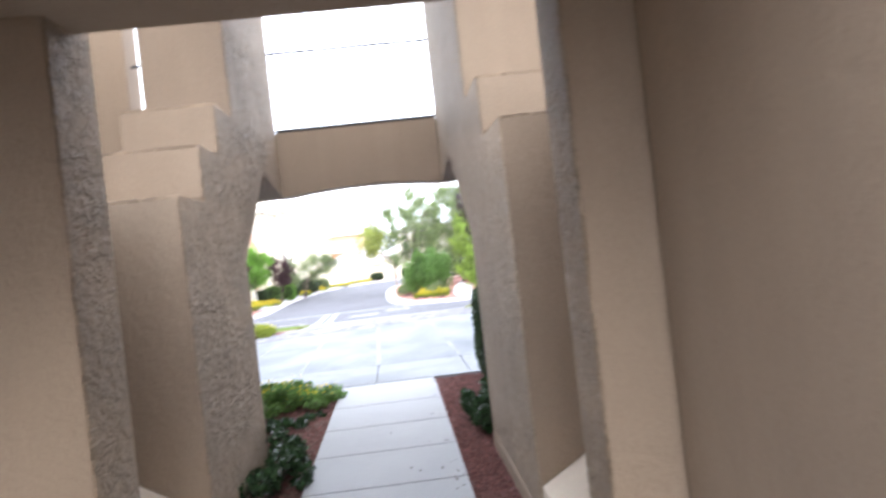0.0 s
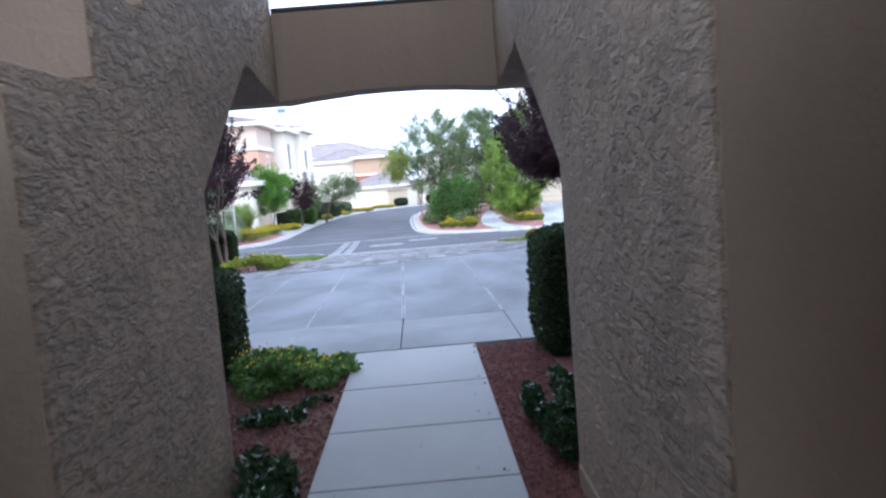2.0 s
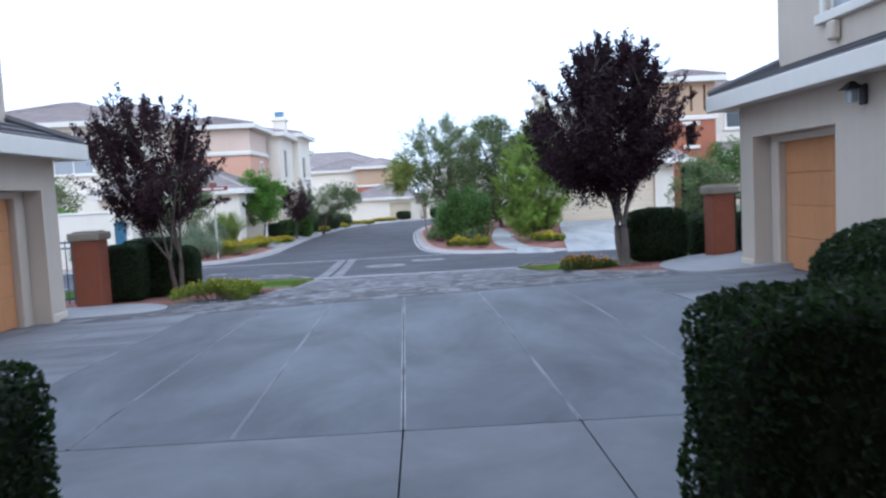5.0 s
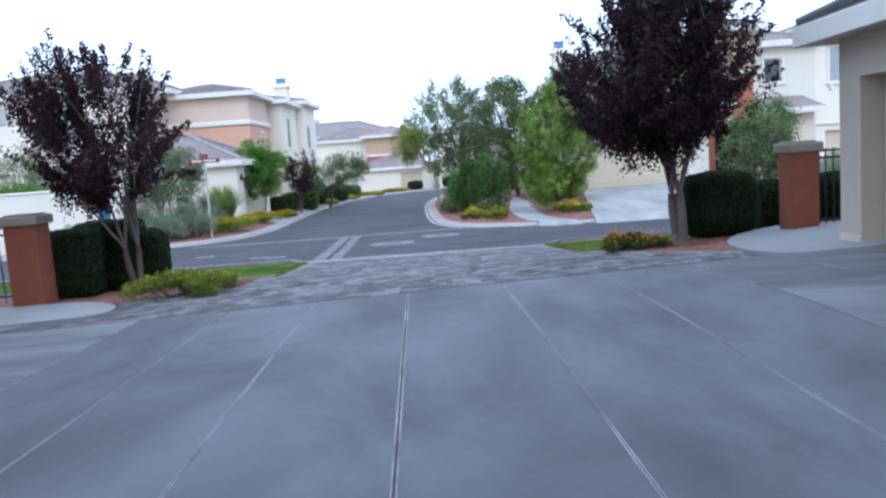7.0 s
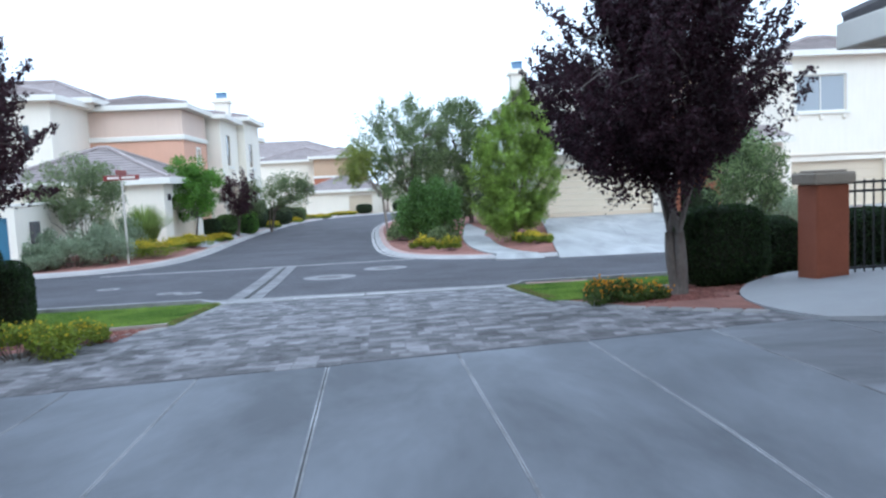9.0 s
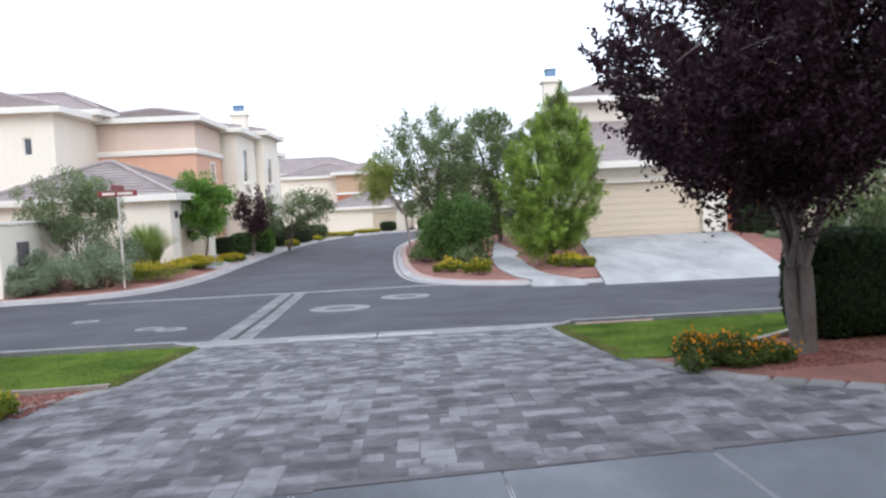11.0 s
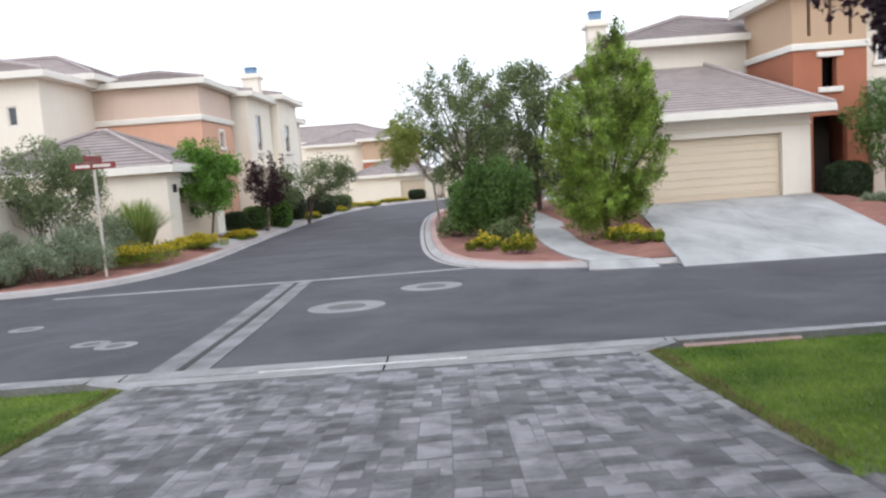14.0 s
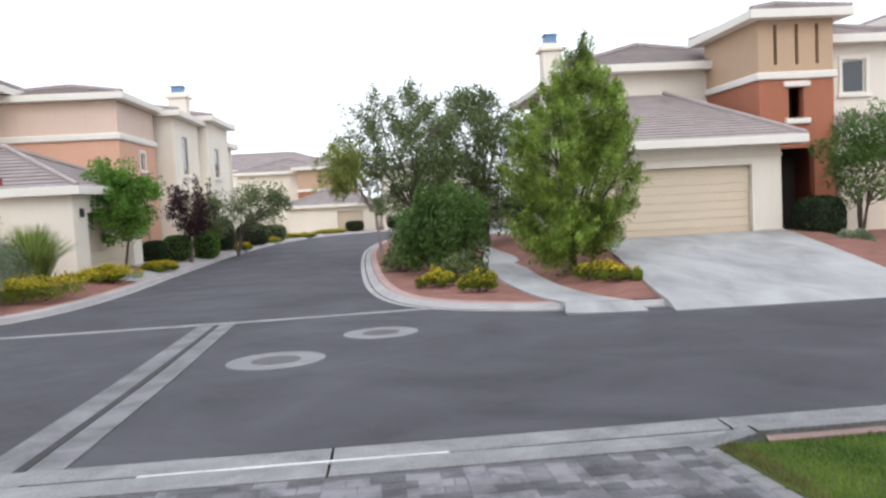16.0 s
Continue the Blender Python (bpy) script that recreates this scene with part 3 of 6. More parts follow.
for y0, y1 in ((34.72, 37.6), (37.62, 40.6), (40.62, 43.7)):
    for f0, f1 in ((0.0, 0.4992), (0.5008, 1.0)):
        q = [(dl(y) + (dr(y) - dl(y)) * f, y) for y, f in ((y0, f0), (y0, f1), (y1, f1), (y1, f0))]
        part("slab", laid(q, 0.13, 1.0, 0.25, ramp), CONCRETE_PALE, drive)

# court of sawn concrete panels
court = thing("driveway_court", (0, 14, land(0, 14)), "grey concrete court with pale sawn joints", "driveway", "", "structure")
xs = [-13.0, -8.45, -7.15, -5.9, -4.65, -3.43, -2.27, -1.13, 0.08, 1.34, 2.66, 3.95, 5.2, 6.4, 7.6, 9.0, 13.0]
edge_y = lambda x: 18.93 + 0.06 * x
skew = lambda x, y: x - 0.021 * (y - 11.13)
for a, b in zip(xs, xs[1:]):
    d0, d1 = (20.2 + 0.05 * (a > 0),) * 2 if a < -4.6 or b > 5.1 else (edge_y(a), edge_y(b))
    q = [(a + 0.007, 11.136), (b - 0.007, 11.136), (skew(b, d1) - 0.007, d1 - 0.006), (skew(a, d0) + 0.007, d0 - 0.006)]
    part("panel", laid(q, 0.0, 0.8, 0.1), CONCRETE_WORN if a > 3.9 or b < -3.4 else CONCRETE, court)
for a, b in ((-13.0, 0.08), (0.08, 1.34), (1.34, 13.0)):
    part("panel", laid([(a + 0.006, 9.406), (b - 0.006, 9.406), (b - 0.006, 11.122), (a + 0.006, 11.122)], 0.0, 0.8, 0.1), CONCRETE_MID, court)
for x in xs[1:-1]:
    w = 0.020 if abs(x) < 0.1 else 0.013
    for u, v, lift, m, lab in ((w, 11.15, 0.004, JOINT_PALE if x < 1.5 else JOINT_FAINT, "pale joint filler"), (w * 0.3, 11.15, 0.006, JOINT_DARK if abs(x) < 0.1 else JOINT_GREY, "dark sawn groove")):
        top = edge_y(x) - 0.07
        part("joint", laid([(x - u, v), (x + u, v), (skew(x, top) + u, top), (skew(x, top) - u, top)], lift, 0.4, 0.03), m, court, lab)
part("joint", laid([(-13, 11.12), (13, 11.12), (13, 11.136), (-13, 11.136)], -0.012, 0.8, 0.05), JOINT_DARK, court)

# aprons at the two gates
structure("apron", laid(smoothed([(9.5, 18.0), (5.2, 18.6), (4.75, 19.9), (5.0, 21.2), (5.9, 22.5), (7.3, 23.3), (9.5, 23.5)], 2), 0.035, 0.8, 0.2, lambda x, y: 0.10 * max(0, min(1, (x - 5) / 1.6))), CONCRETE_PATH, "pale concrete apron curving to the gate", "apron")
structure("apron", laid(smoothed([(-9.5, 19.2), (-5.0, 19.2), (-4.35, 19.5), (-4.55, 20.4), (-5.6, 21.3), (-7.2, 21.7), (-9.5, 21.8)], 2), 0.035, 0.8, 0.2), CONCRETE_PATH, "pale concrete apron beside the garage", "apron")

# entry walk: slabs between red beds
walkway = thing("entry_walk", (0.24, 5, 0), "pale concrete entry walk of square slabs", "path", "", "structure")
ys = [-4.0, -1.6, -0.55, 0.52, 1.6, 2.7, 3.8, 4.88, 5.88, 6.89, 7.99, 9.38]
for a, b in zip(ys, ys[1:]):
    x0, x1 = (-0.37, 0.845) if a > 3.3 else (-1.2, 1.4)
    part("slab", Shape().box(x0, x1, a + 0.013, b - 0.013, -0.12, 0.0, 0.004), CONCRETE_PATH, walkway)
part("joint", Shape().box(-0.365, 0.84, 3.3, 9.37, -0.14, -0.03), JOINT_DARK, walkway)
part("joint", Shape().box(-1.2, 1.4, -4, 3.3, -0.14, -0.03), JOINT_DARK, walkway)
structure("gravel_bed", laid([(-0.375, 3.0), (-0.375, 9.38), (-9, 9.38), (-9, 3.0)], -0.035, 1.0, 0.1), SOIL_DARK, "dark brown soil bed beside the entry walk", "gravel bed")
structure("gravel_bed", laid([(0.85, 3.0), (9, 3.0), (9, 9.38), (0.85, 9.38)], -0.03, 1.0, 0.1), GRAVEL_DARK, "maroon gravel bed beside the entry walk", "gravel bed")

structure("gravel_bed", laid([(2.6, 9.41), (4.5, 9.41), (4.5, 11.11), (2.6, 11.11)], 0.02, 0.6, 0.1), GRAVEL_DARK, "maroon gravel under the clipped shrub", "gravel bed")

# lawns and their beds beside the pavers
structure("lawn", laid(smoothed([(-2.60, 26.11), (-2.64, 24.2), (-2.72, 22.95), (-3.6, 22.92), (-4.9, 23.2), (-7, 23.8), (-14, 24.1), (-30, 24.1)], 1) + [(-30, 26.11)], 0.036, 1.0, 0.2), LAWN, "short bright green lawn by the road", "lawn")
structure("lawn", laid([(2.80, 26.11)] + smoothed([(2.80, 26.0), (2.78, 24.9), (2.82, 23.4), (2.95, 22.3), (3.3, 22.05), (4.5, 22.7), (5.6, 23.8), (7.5, 24.5), (14, 24.6), (30, 24.6)], 1) + [(30, 26.11)], 0.036, 1.0, 0.2), LAWN, "short bright green lawn by the road", "lawn")
structure("gravel_bed", laid([(-2.78, 23.3), (-2.9, 22.7), (-3.5, 21.7), (-4.6, 20.5), (-5.7, 21.3), (-7.3, 21.7), (-14, 21.8), (-14, 24.6), (-5, 23.8)], 0.02, 1.0, 0.2), GRAVEL_RED, "red gravel bed under the plum tree", "gravel bed")
structure("gravel_bed", laid([(2.95, 22.2), (3.4, 21.0), (4.78, 19.95), (5.05, 21.25), (5.95, 22.55), (7.3, 23.25), (14, 23.5), (14, 25.5), (6, 24.8), (4.7, 23.2)], 0.02, 1.0, 0.2), GRAVEL_RED, "red gravel bed under the plum tree", "gravel bed")
structure("mow_strip", ribbon(smoothed([(3.48, 22.16), (3.8, 22.30), (4.7, 22.95), (5.6, 23.9), (7.5, 24.6), (14, 24.7)], 2), [(-0.045, -0.1), (-0.045, 0.07), (0.045, 0.072), (0.045, -0.1)]), MOW, "narrow concrete mow strip between lawn and bed", "edging")
structure("mow_strip", ribbon(smoothed([(-2.70, 22.92), (-3.6, 22.88), (-4.9, 23.15), (-7, 23.75), (-14, 24.05)], 2), [(-0.045, -0.1), (-0.045, 0.07), (0.045, 0.072), (0.045, -0.1)]), MOW, "narrow concrete mow strip between lawn and bed", "edging")


# manhole collars
def manhole(x, y, r):
    z = land(x, y)
    t = thing("manhole", (x, y, z), "iron manhole cover in a pale concrete collar", "manhole", "manholes in the road")
    slope = (land(x, y + 0.5) - land(x, y - 0.5))
    for nm, r0, r1, z0, z1, m in (("collar", r * 0.5, r, -0.1, 0.010, COLLAR), ("cover", 0, r * 0.5 - 0.01, -0.1, 0.007, COVER)):
        sh = Shape().disc(x, y, r0, r1, 0, 0)
        n = 28
        sh.v = [(px, py, z + slope * (py - y) + (z0 if k // n in (0, 3) else z1)) for k, (px, py, _) in enumerate(sh.v)]
        part(nm, sh, m, t)


manhole(-1.0, 31.65, 0.68)
manhole(0.45, 33.65, 0.62)
manhole(-4.0, 29.2, 0.3)
manhole(-4.5, 29.5, 0.28)
manhole(-6.6, 31.6, 0.28)


# ---- entry passage: two stepped stucco walls a side, and the beam ----
XL, XR = -0.72, 1.155


def passage_wall(name, inner, outer, steps):
    """A wall that climbs in steps; steps: (where the step begins, how high it is), the last one is the full height."""
    climb = [(8.33, steps[-1][1])]
    for k in range(len(steps) - 1, -1, -1):
        climb += [(steps[k][0], steps[k][1]), (steps[k][0], steps[k - 1][1] if k else -0.1)]
    out = [(5.72, -0.1), (5.72, 1.74), (6.05, 1.95), (6.6, 2.30), (7.1, 2.61), (8.33, 2.46), *climb]
    ob = structure(name, Shape().prism(out, "x", min(inner, outer), max(inner, outer)), STUCCO_TROWEL, "tall stepped wall of trowelled tan stucco", "wall")
    b = ob.modifiers.new("soft", "BEVEL")
    b.width, b.segments, b.limit_method, b.angle_limit = 0.012, 3, "ANGLE", radians(40)
    # smooth faces and tops of the steps
    sx = 1 if outer > inner else -1
    low = 0.0
    for k, (y, z) in enumerate(steps):
        x0, x1 = sorted((inner + sx * 0.012, outer - sx * 0.012))
        structure("wall_facing", Shape().box(x0, x1, y - 0.004, y + 0.02, low + 0.03, z - 0.025, 0.002), STUCCO_WARM, "smooth tan stucco end of a stepped wall", "wall")
        low = z
    return ob


passage_wall("wall_west", XL, XL - 0.70, ((3.84, 2.15), (4.48, 2.54), (5.10, 2.94), (5.76, 6.2)))
passage_wall("wall_east", XR, XR + 0.66, ((3.58, 2.38), (4.36, 2.79), (5.15, 6.2)))
structure("wall_infill_west", Shape().box(XL - 0.70, XL - 0.48, 2.6, 3.86, -0.1, 2.13, 0.01), STUCCO_WARM, "low tan stucco wall between pier and wall", "wall")
structure("wall_infill_east", Shape().box(XR + 0.50, XR + 0.66, 2.25, 3.6, -0.1, 3.1, 0.01), STUCCO_WARM, "low tan stucco wall between pier and wall", "wall")
# sloping sills in the niches between pier and wall
structure("niche_sill", Shape().prism([(XL - 0.015, -0.1), (XL - 0.015, 0.27), (XL - 0.5, 0.56), (XL - 0.5, -0.1)], "y", 2.71, 3.83), STUCCO_GREY, "sloping stucco sill in a wall niche", "sill")
structure("niche_sill", Shape().prism([(XR + 0.015, -0.1), (XR + 0.015, 0.27), (XR + 0.5, 0.56), (XR + 0.5, -0.1)], "y", 2.35, 3.57), STUCCO_GREY, "sloping stucco sill in a wall niche", "sill")
for nm, x0, x1, y0, y1 in (("pier_west", XL - 0.5, XL, 2.25, 2.70), ("pier_east", XR, XR + 0.5, 1.98, 2.34)):
    ob = structure(nm, Shape().box(x0, x1, y0, y1, -0.1, 6.2), STUCCO_TROWEL, "trowelled tan stucco pier of the entry passage", "wall")
    b = ob.modifiers.new("soft", "BEVEL")
    b.width, b.segments = 0.010, 2
    structure("wall_facing", Shape().box(x0 + 0.010, x1 - 0.010, y0 - 0.004, y0 + 0.02, 0, 6.1, 0.002), STUCCO_WARM, "smooth tan stucco face of a pier", "wall")
structure("wall_south_west", Shape().box(-1.6, -1.07, -9.2, 2.22, -0.1, 3.4, 0.02), STUCCO_WARM, "smooth tan stucco wall of the porch", "wall")
structure("wall_south_east", Shape().box(1.42, 1.95, -9.2, 1.95, -0.1, 3.4, 0.02), STUCCO_WARM, "smooth tan stucco wall of the porch", "wall")
structure("wall_south", Shape().box(-1.6, 1.95, -9.6, -9.2, -0.1, 2.4, 0.02), STUCCO_WARM, "tan stucco wall behind the open court", "wall")
structure("ceiling", Shape().box(XL - 0.33, XR + 0.28, 0.35, 2.5, 2.70, 2.95), STUCCO_WARM, "flat tan stucco porch ceiling", "ceiling")
structure("wall_base", Shape().box(XR - 0.010, XR + 0.02, 3.60, 5.70, -0.1, 0.10, 0.006), STUCCO_WARM, "smooth stucco base strip along the wall", "trim")
structure("wall_base", Shape().box(XL - 0.02, XL + 0.010, 3.86, 5.70, -0.1, 0.10, 0.006), STUCCO_WARM, "smooth stucco base strip along the wall", "trim")
# Added slab, never in view; it keeps sky light off the passage walls.
structure("ceiling", Shape().box(XL - 0.5, XR + 0.5, 2.5, 5.7, 5.3, 5.5), STUCCO_WARM, "unseen slab added high over the passage to darken its walls", "ceiling")
beam_arch = [(XL, 2.46), (XL + 0.3, 2.49), (XL + 0.65, 2.515), (0.2, 2.52), (XR - 0.65, 2.515), (XR - 0.3, 2.49), (XR, 2.46), (XR, 3.21), (XL, 3.21)]
structure("beam", Shape().prism(beam_arch, "y", 8.335, 8.75), STUCCO_WARM, "tan stucco beam with a shallow arch below", "beam")
structure("beam_cap", Shape().box(XL, XR, 8.325, 8.76, 3.212, 3.25, 0.008), JOINT_DARK, "thin dark metal flashing on the beam", "trim")
structure("rail", Shape().box(XL, XR, 8.5, 8.53, 4.17, 4.20, 0.005), IRON, "thin dark rail above the beam", "rail")
for x0, x1, nm in ((XL - 0.52, XL, "post"), (XR, XR + 0.55, "post")):
    xa, xb = (x0 - 1.52, x0 - 1.08) if x0 < 0 else (x1 + 1.08, x1 + 1.52)
    wa, wb = (x0 - 2.2, x0 - 1.69) if x0 < 0 else (x1 + 1.69, x1 + 2.2)
    structure("wall_outer", Shape().box(wa, wb, 5.2, 8.33, -0.1, 6.2, 0.03), STUCCO_TROWEL, "trowelled tan stucco wall of the neighbouring passage", "wall")
    structure("post", Shape().box(xa, xb, 8.30, 8.80, -0.1, 6.2, 0.02), STUCCO_WARM, "tan stucco post that carries the beam's end", "wall")
    structure("beam", Shape().box(min(xa, x0), max(xb, x1), 8.335, 8.74, 2.465, 3.2, 0.01), STUCCO_WARM, "tan stucco beam over the side opening", "beam")
    structure("rail", Shape().box(min(wa, x0), max(wb, x1), 8.5, 8.53, 4.17, 4.20, 0.005), IRON, "thin dark rail above the beam", "rail")
    a, b2 = (-9, x0 - 0.45) if x0 < 0 else (x1 + 0.5, 9)
    structure("wall_side", Shape().box(a, b2, 3.2, 3.6, -0.1, 6.2), STUCCO_WARM, "tan stucco house wall beside the entry", "wall")


# ---- houses ----
def slope_courses(sh, a, b, c, d, course=0.32, lift=0.035):
    """A roof plane laid in overlapping courses: eave a-b, top edge d-c."""
    a, b, c, d = (Vector(p) for p in (a, b, c, d))
    n = max(3, int(((d + c) / 2 - (a + b) / 2).length / course))
    up = (b - a).cross(((d + c) / 2 - (a + b) / 2)).normalized()
    if up.z < 0:
        up = -up
    for i in range(n):
        s0, s1 = i / n, (i + 1) / n
        l0, r0, l1, r1 = a.lerp(d, s0), b.lerp(c, s0), a.lerp(d, s1), b.lerp(c, s1)
        sh.quad(l0, r0, r0 + up * lift, l0 + up * lift)
        if (r1 - l1).length > 0.01:
            sh.quad(l0 + up * lift, r0 + up * lift, r1, l1)
        else:
            sh.quad(l0 + up * lift, r0 + up * lift, l1)


def hip_roof(parent, x0, x1, y0, y1, z, pitch=0.36, over=0.45, label=""):
    """A tiled hip roof with white fascias round its eaves."""
    X0, X1, Y0, Y1 = x0 - over, x1 + over, y0 - over, y1 + over
    w, d = X1 - X0, Y1 - Y0
    h = min(w, d) / 2
    if w >= d:
        r0, r1 = (X0 + h, (Y0 + Y1) / 2, z + h * pitch), (X1 - h, (Y0 + Y1) / 2, z + h * pitch)
        planes = (((X0, Y0, z), (X1, Y0, z), r1, r0), ((X1, Y1, z), (X0, Y1, z), r0, r1), ((X1, Y0, z), (X1, Y1, z), r1, r1), ((X0, Y1, z), (X0, Y0, z), r0, r0))
        hips = (((X0, Y0, z), r0), ((X0, Y1, z), r0), ((X1, Y0, z), r1), ((X1, Y1, z), r1), (r0, r1))
    else:
        r0, r1 = ((X0 + X1) / 2, Y0 + h, z + h * pitch), ((X0 + X1) / 2, Y1 - h, z + h * pitch)
        planes = (((X0, Y0, z), (X1, Y0, z), r0, r0), ((X1, Y1, z), (X0, Y1, z), r1, r1), ((X1, Y0, z), (X1, Y1, z), r1, r0), ((X0, Y1, z), (X0, Y0, z), r0, r1))
        hips = (((X0, Y0, z), r0), ((X1, Y0, z), r0), ((X0, Y1, z), r1), ((X1, Y1, z), r1), (r0, r1))
    sh = Shape()
    for p in planes:
        slope_courses(sh, *p)
    roof = part("roof", sh, ROOF_TILE, parent, label or "grey-brown flat concrete tiles")
    hp = Shape()
    for a, b in hips:
        if (Vector(a) - Vector(b)).length > 0.1:
            hp.tube([Vector(a) + Vector((0, 0, 0.05)), Vector(b) + Vector((0, 0, 0.07))], [0.09, 0.09], 6)
    part("ridge_tiles", hp, ROOF_TILE, roof)
    fa = Shape()
    t = 0.05
    fa.box(X0 - t, X1 + t, Y0 - t, Y0, z - 0.26, z + 0.02, 0.01).box(X0 - t, X1 + t, Y1, Y1 + t, z - 0.26, z + 0.02, 0.01)
    fa.box(X0 - t, X0, Y0, Y1, z - 0.26, z + 0.02, 0.01).box(X1, X1 + t, Y0, Y1, z - 0.26, z + 0.02, 0.01)
    part("fascia", fa, TRIM_WHITE, roof, "white painted fascia")
    part("soffit", Shape().box(X0, X1, Y0, Y1, z - 0.25, z - 0.20), TRIM_WHITE, roof)
    return roof


def window(parent, axis, w, u0, u1, z0, z1, out=-1, frame_mat=None, pane=None, trim=True, mullions=1, sill=True):
    """A window set in an opening; w: the wall's face, out: the side that faces out."""
    fm = frame_mat or TRIM_WHITE
    f = 0.055
    P = (lambda a, b, c, d, e, g: (a, b, c, d, e, g)) if axis == "y" else (lambda a, b, c, d, e, g: (c, d, a, b, e, g))
    lo, hi = sorted((w - out * 0.05, w - out * 0.11))
    win = part("window", Shape().box(*P(u0, u0 + f, lo, hi, z0, z1), 0.006).box(*P(u1 - f, u1, lo, hi, z0, z1), 0.006).box(*P(u0 + f, u1 - f, lo, hi, z0, z0 + f), 0.006).box(*P(u0 + f, u1 - f, lo, hi, z1 - f, z1), 0.006), fm, parent)
    step = (u1 - u0) / (mullions + 1)
    for k in range(mullions):
        c = u0 + step * (k + 1)
        part("mullion", Shape().box(*P(c - 0.025, c + 0.025, lo, hi, z0 + f, z1 - f), 0.006), fm, win)
    m0, m1 = sorted((w - out * 0.075, w - out * 0.085))
    for k in range(mullions + 1):
        part("pane", Shape().box(*P(u0 + step * k + 0.03, u0 + step * (k + 1) - 0.03, m0, m1, z0 + f * 0.6, z1 - f * 0.6)), pane or GLASS, win)
    if trim:
        o0, o1 = sorted((w + out * 0.055, w - out * 0.002))
        k = 0.13
        tr = Shape().box(*P(u0 - k, u1 + k, o0, o1, z1, z1 + k), 0.012).box(*P(u0 - k, u0, o0, o1, z0, z1), 0.012).box(*P(u1, u1 + k, o0, o1, z0, z1), 0.012)
        part("surround", tr, TRIM_WHITE, win, "white moulded surround")
        if sill:
            o0, o1 = sorted((w + out * 0.11, w - out * 0.002))
            part("sill", Shape().box(*P(u0 - k - 0.06, u1 + k + 0.06, o0, o1, z0 - k - 0.02, z0), 0.015), TRIM_WHITE, win)
    return win


def garage_door(parent, axis, w, u0, u1, z0, z1, mat, out=-1, rows=5, cols=4, label="", gap=0.006, chamfer=0.008):
    """A sectional door of panels with shallow raised fields."""
    P = (lambda a, b, c, d, e, g: (a, b, c, d, e, g)) if axis == "y" else (lambda a, b, c, d, e, g: (c, d, a, b, e, g))
    lo, hi = sorted((w, w - out * 0.05))
    door = part("garage_door", Shape().box(*P(u0, u1, *sorted((w - out * 0.05, w - out * 0.07)), z0, z1)), mat, parent, label)
    h = (z1 - z0) / rows
    for r in range(rows):
        sec = part("panel", Shape().box(*P(u0 + 0.005, u1 - 0.005, lo, hi, z0 + r * h + gap, z0 + (r + 1) * h - gap), min(chamfer, gap * 9)), mat, door)
        if cols:
            cw = (u1 - u0) / cols
            o0, o1 = sorted((w + out * 0.004, w - out * 0.002))
            for c in range(cols):
                part("panel_field", Shape().box(*P(u0 + c * cw + 0.12, u0 + (c + 1) * cw - 0.12, o0, o1, z0 + r * h + 0.09, z0 + (r + 1) * h - 0.09), 0.003), mat, sec)
    return door


def chimney(parent, x, y, z0, z1, w=0.9):
    c = part("chimney", Shape().box(x - w / 2, x + w / 2, y - w / 2, y + w / 2, z0, z1, 0.02).box(x - w / 2 - 0.12, x + w / 2 + 0.12, y - w / 2 - 0.12, y + w / 2 + 0.12, z1 - 0.30, z1 - 0.16, 0.02), STUCCO_PALE, parent)
    part("chimney_cap", Shape().box(x - w * 0.32, x + w * 0.32, y - w * 0.32, y + w * 0.32, z1, z1 + 0.32, 0.03).box(x - w * 0.37, x + w * 0.37, y - w * 0.37, y + w * 0.37, z1 + 0.32, z1 + 0.38, 0.02), CHIMNEY_BLUE, c, "blue-grey metal chimney cap")


def block(parent, x0, x1, y0, y1, z0, z1, mat, south=(), east=(), west=(), name="wall", t=0.3):
    """Four walls with openings: south holes (x0, x1, z0, z1), east and west holes (y0, y1, z0, z1)."""
    sh = Shape().pierced("y", y0, y0 + t, x0, x1, z0, z1, south)
    sh.pierced("x", x1 - t, x1, y0 + t, y1, z0, z1, east)
    sh.pierced("x", x0, x0 + t, y0 + t, y1, z0, z1, west)
    sh.pierced("y", y1 - t, y1, x0 + t, x1 - t, z0, z1)
    w = part(name, sh, mat, parent)
    if south or east or west:
        part("interior", Shape().box(x0 + 0.9, x1 - 0.9, y0 + 0.9, y1 - 0.9, z0, z1 - 0.05), DARKNESS, w, "dark unlit interior")
    return w


# house with the driveway
hs = thing("house", (10, 43.65, -0.3), "cream stucco house with a terracotta entry tower and double garage", "house")
zg = -0.26
block(hs, 6.75, 12.88, 43.65, 49.4, zg - 0.9, 2.45, STUCCO_IVORY, south=[(7.06, 11.95, zg, 1.86)])
part("plinth", Shape().box(12.2, 12.92, 43.61, 43.65, zg - 0.3, zg + 0.12, 0.01), STUCCO_GREY, hs)
garage_door(hs, "y", 43.87, 7.06, 11.95, zg, 1.86, DOOR_CREAM, label="cream sectional garage door", cols=0, rows=8, gap=0.0025, chamfer=0.022)
# Added paler strips stand in for light caught on the panels' edges.
for k in range(1, 8):
    zb = zg + (1.86 - zg) * k / 8
    part("bead", Shape().box(7.08, 11.93, 43.855, 43.872, zb - 0.012, zb + 0.012, 0.004), DOOR_HIGHLIGHT, hs, "pale strip added for the highlight on a panel's edge")
part("lintel_band", Shape().box(6.75, 12.9, 43.60, 43.65, 2.08, 2.16, 0.01), STUCCO_CREAM, hs)
sh = Shape()
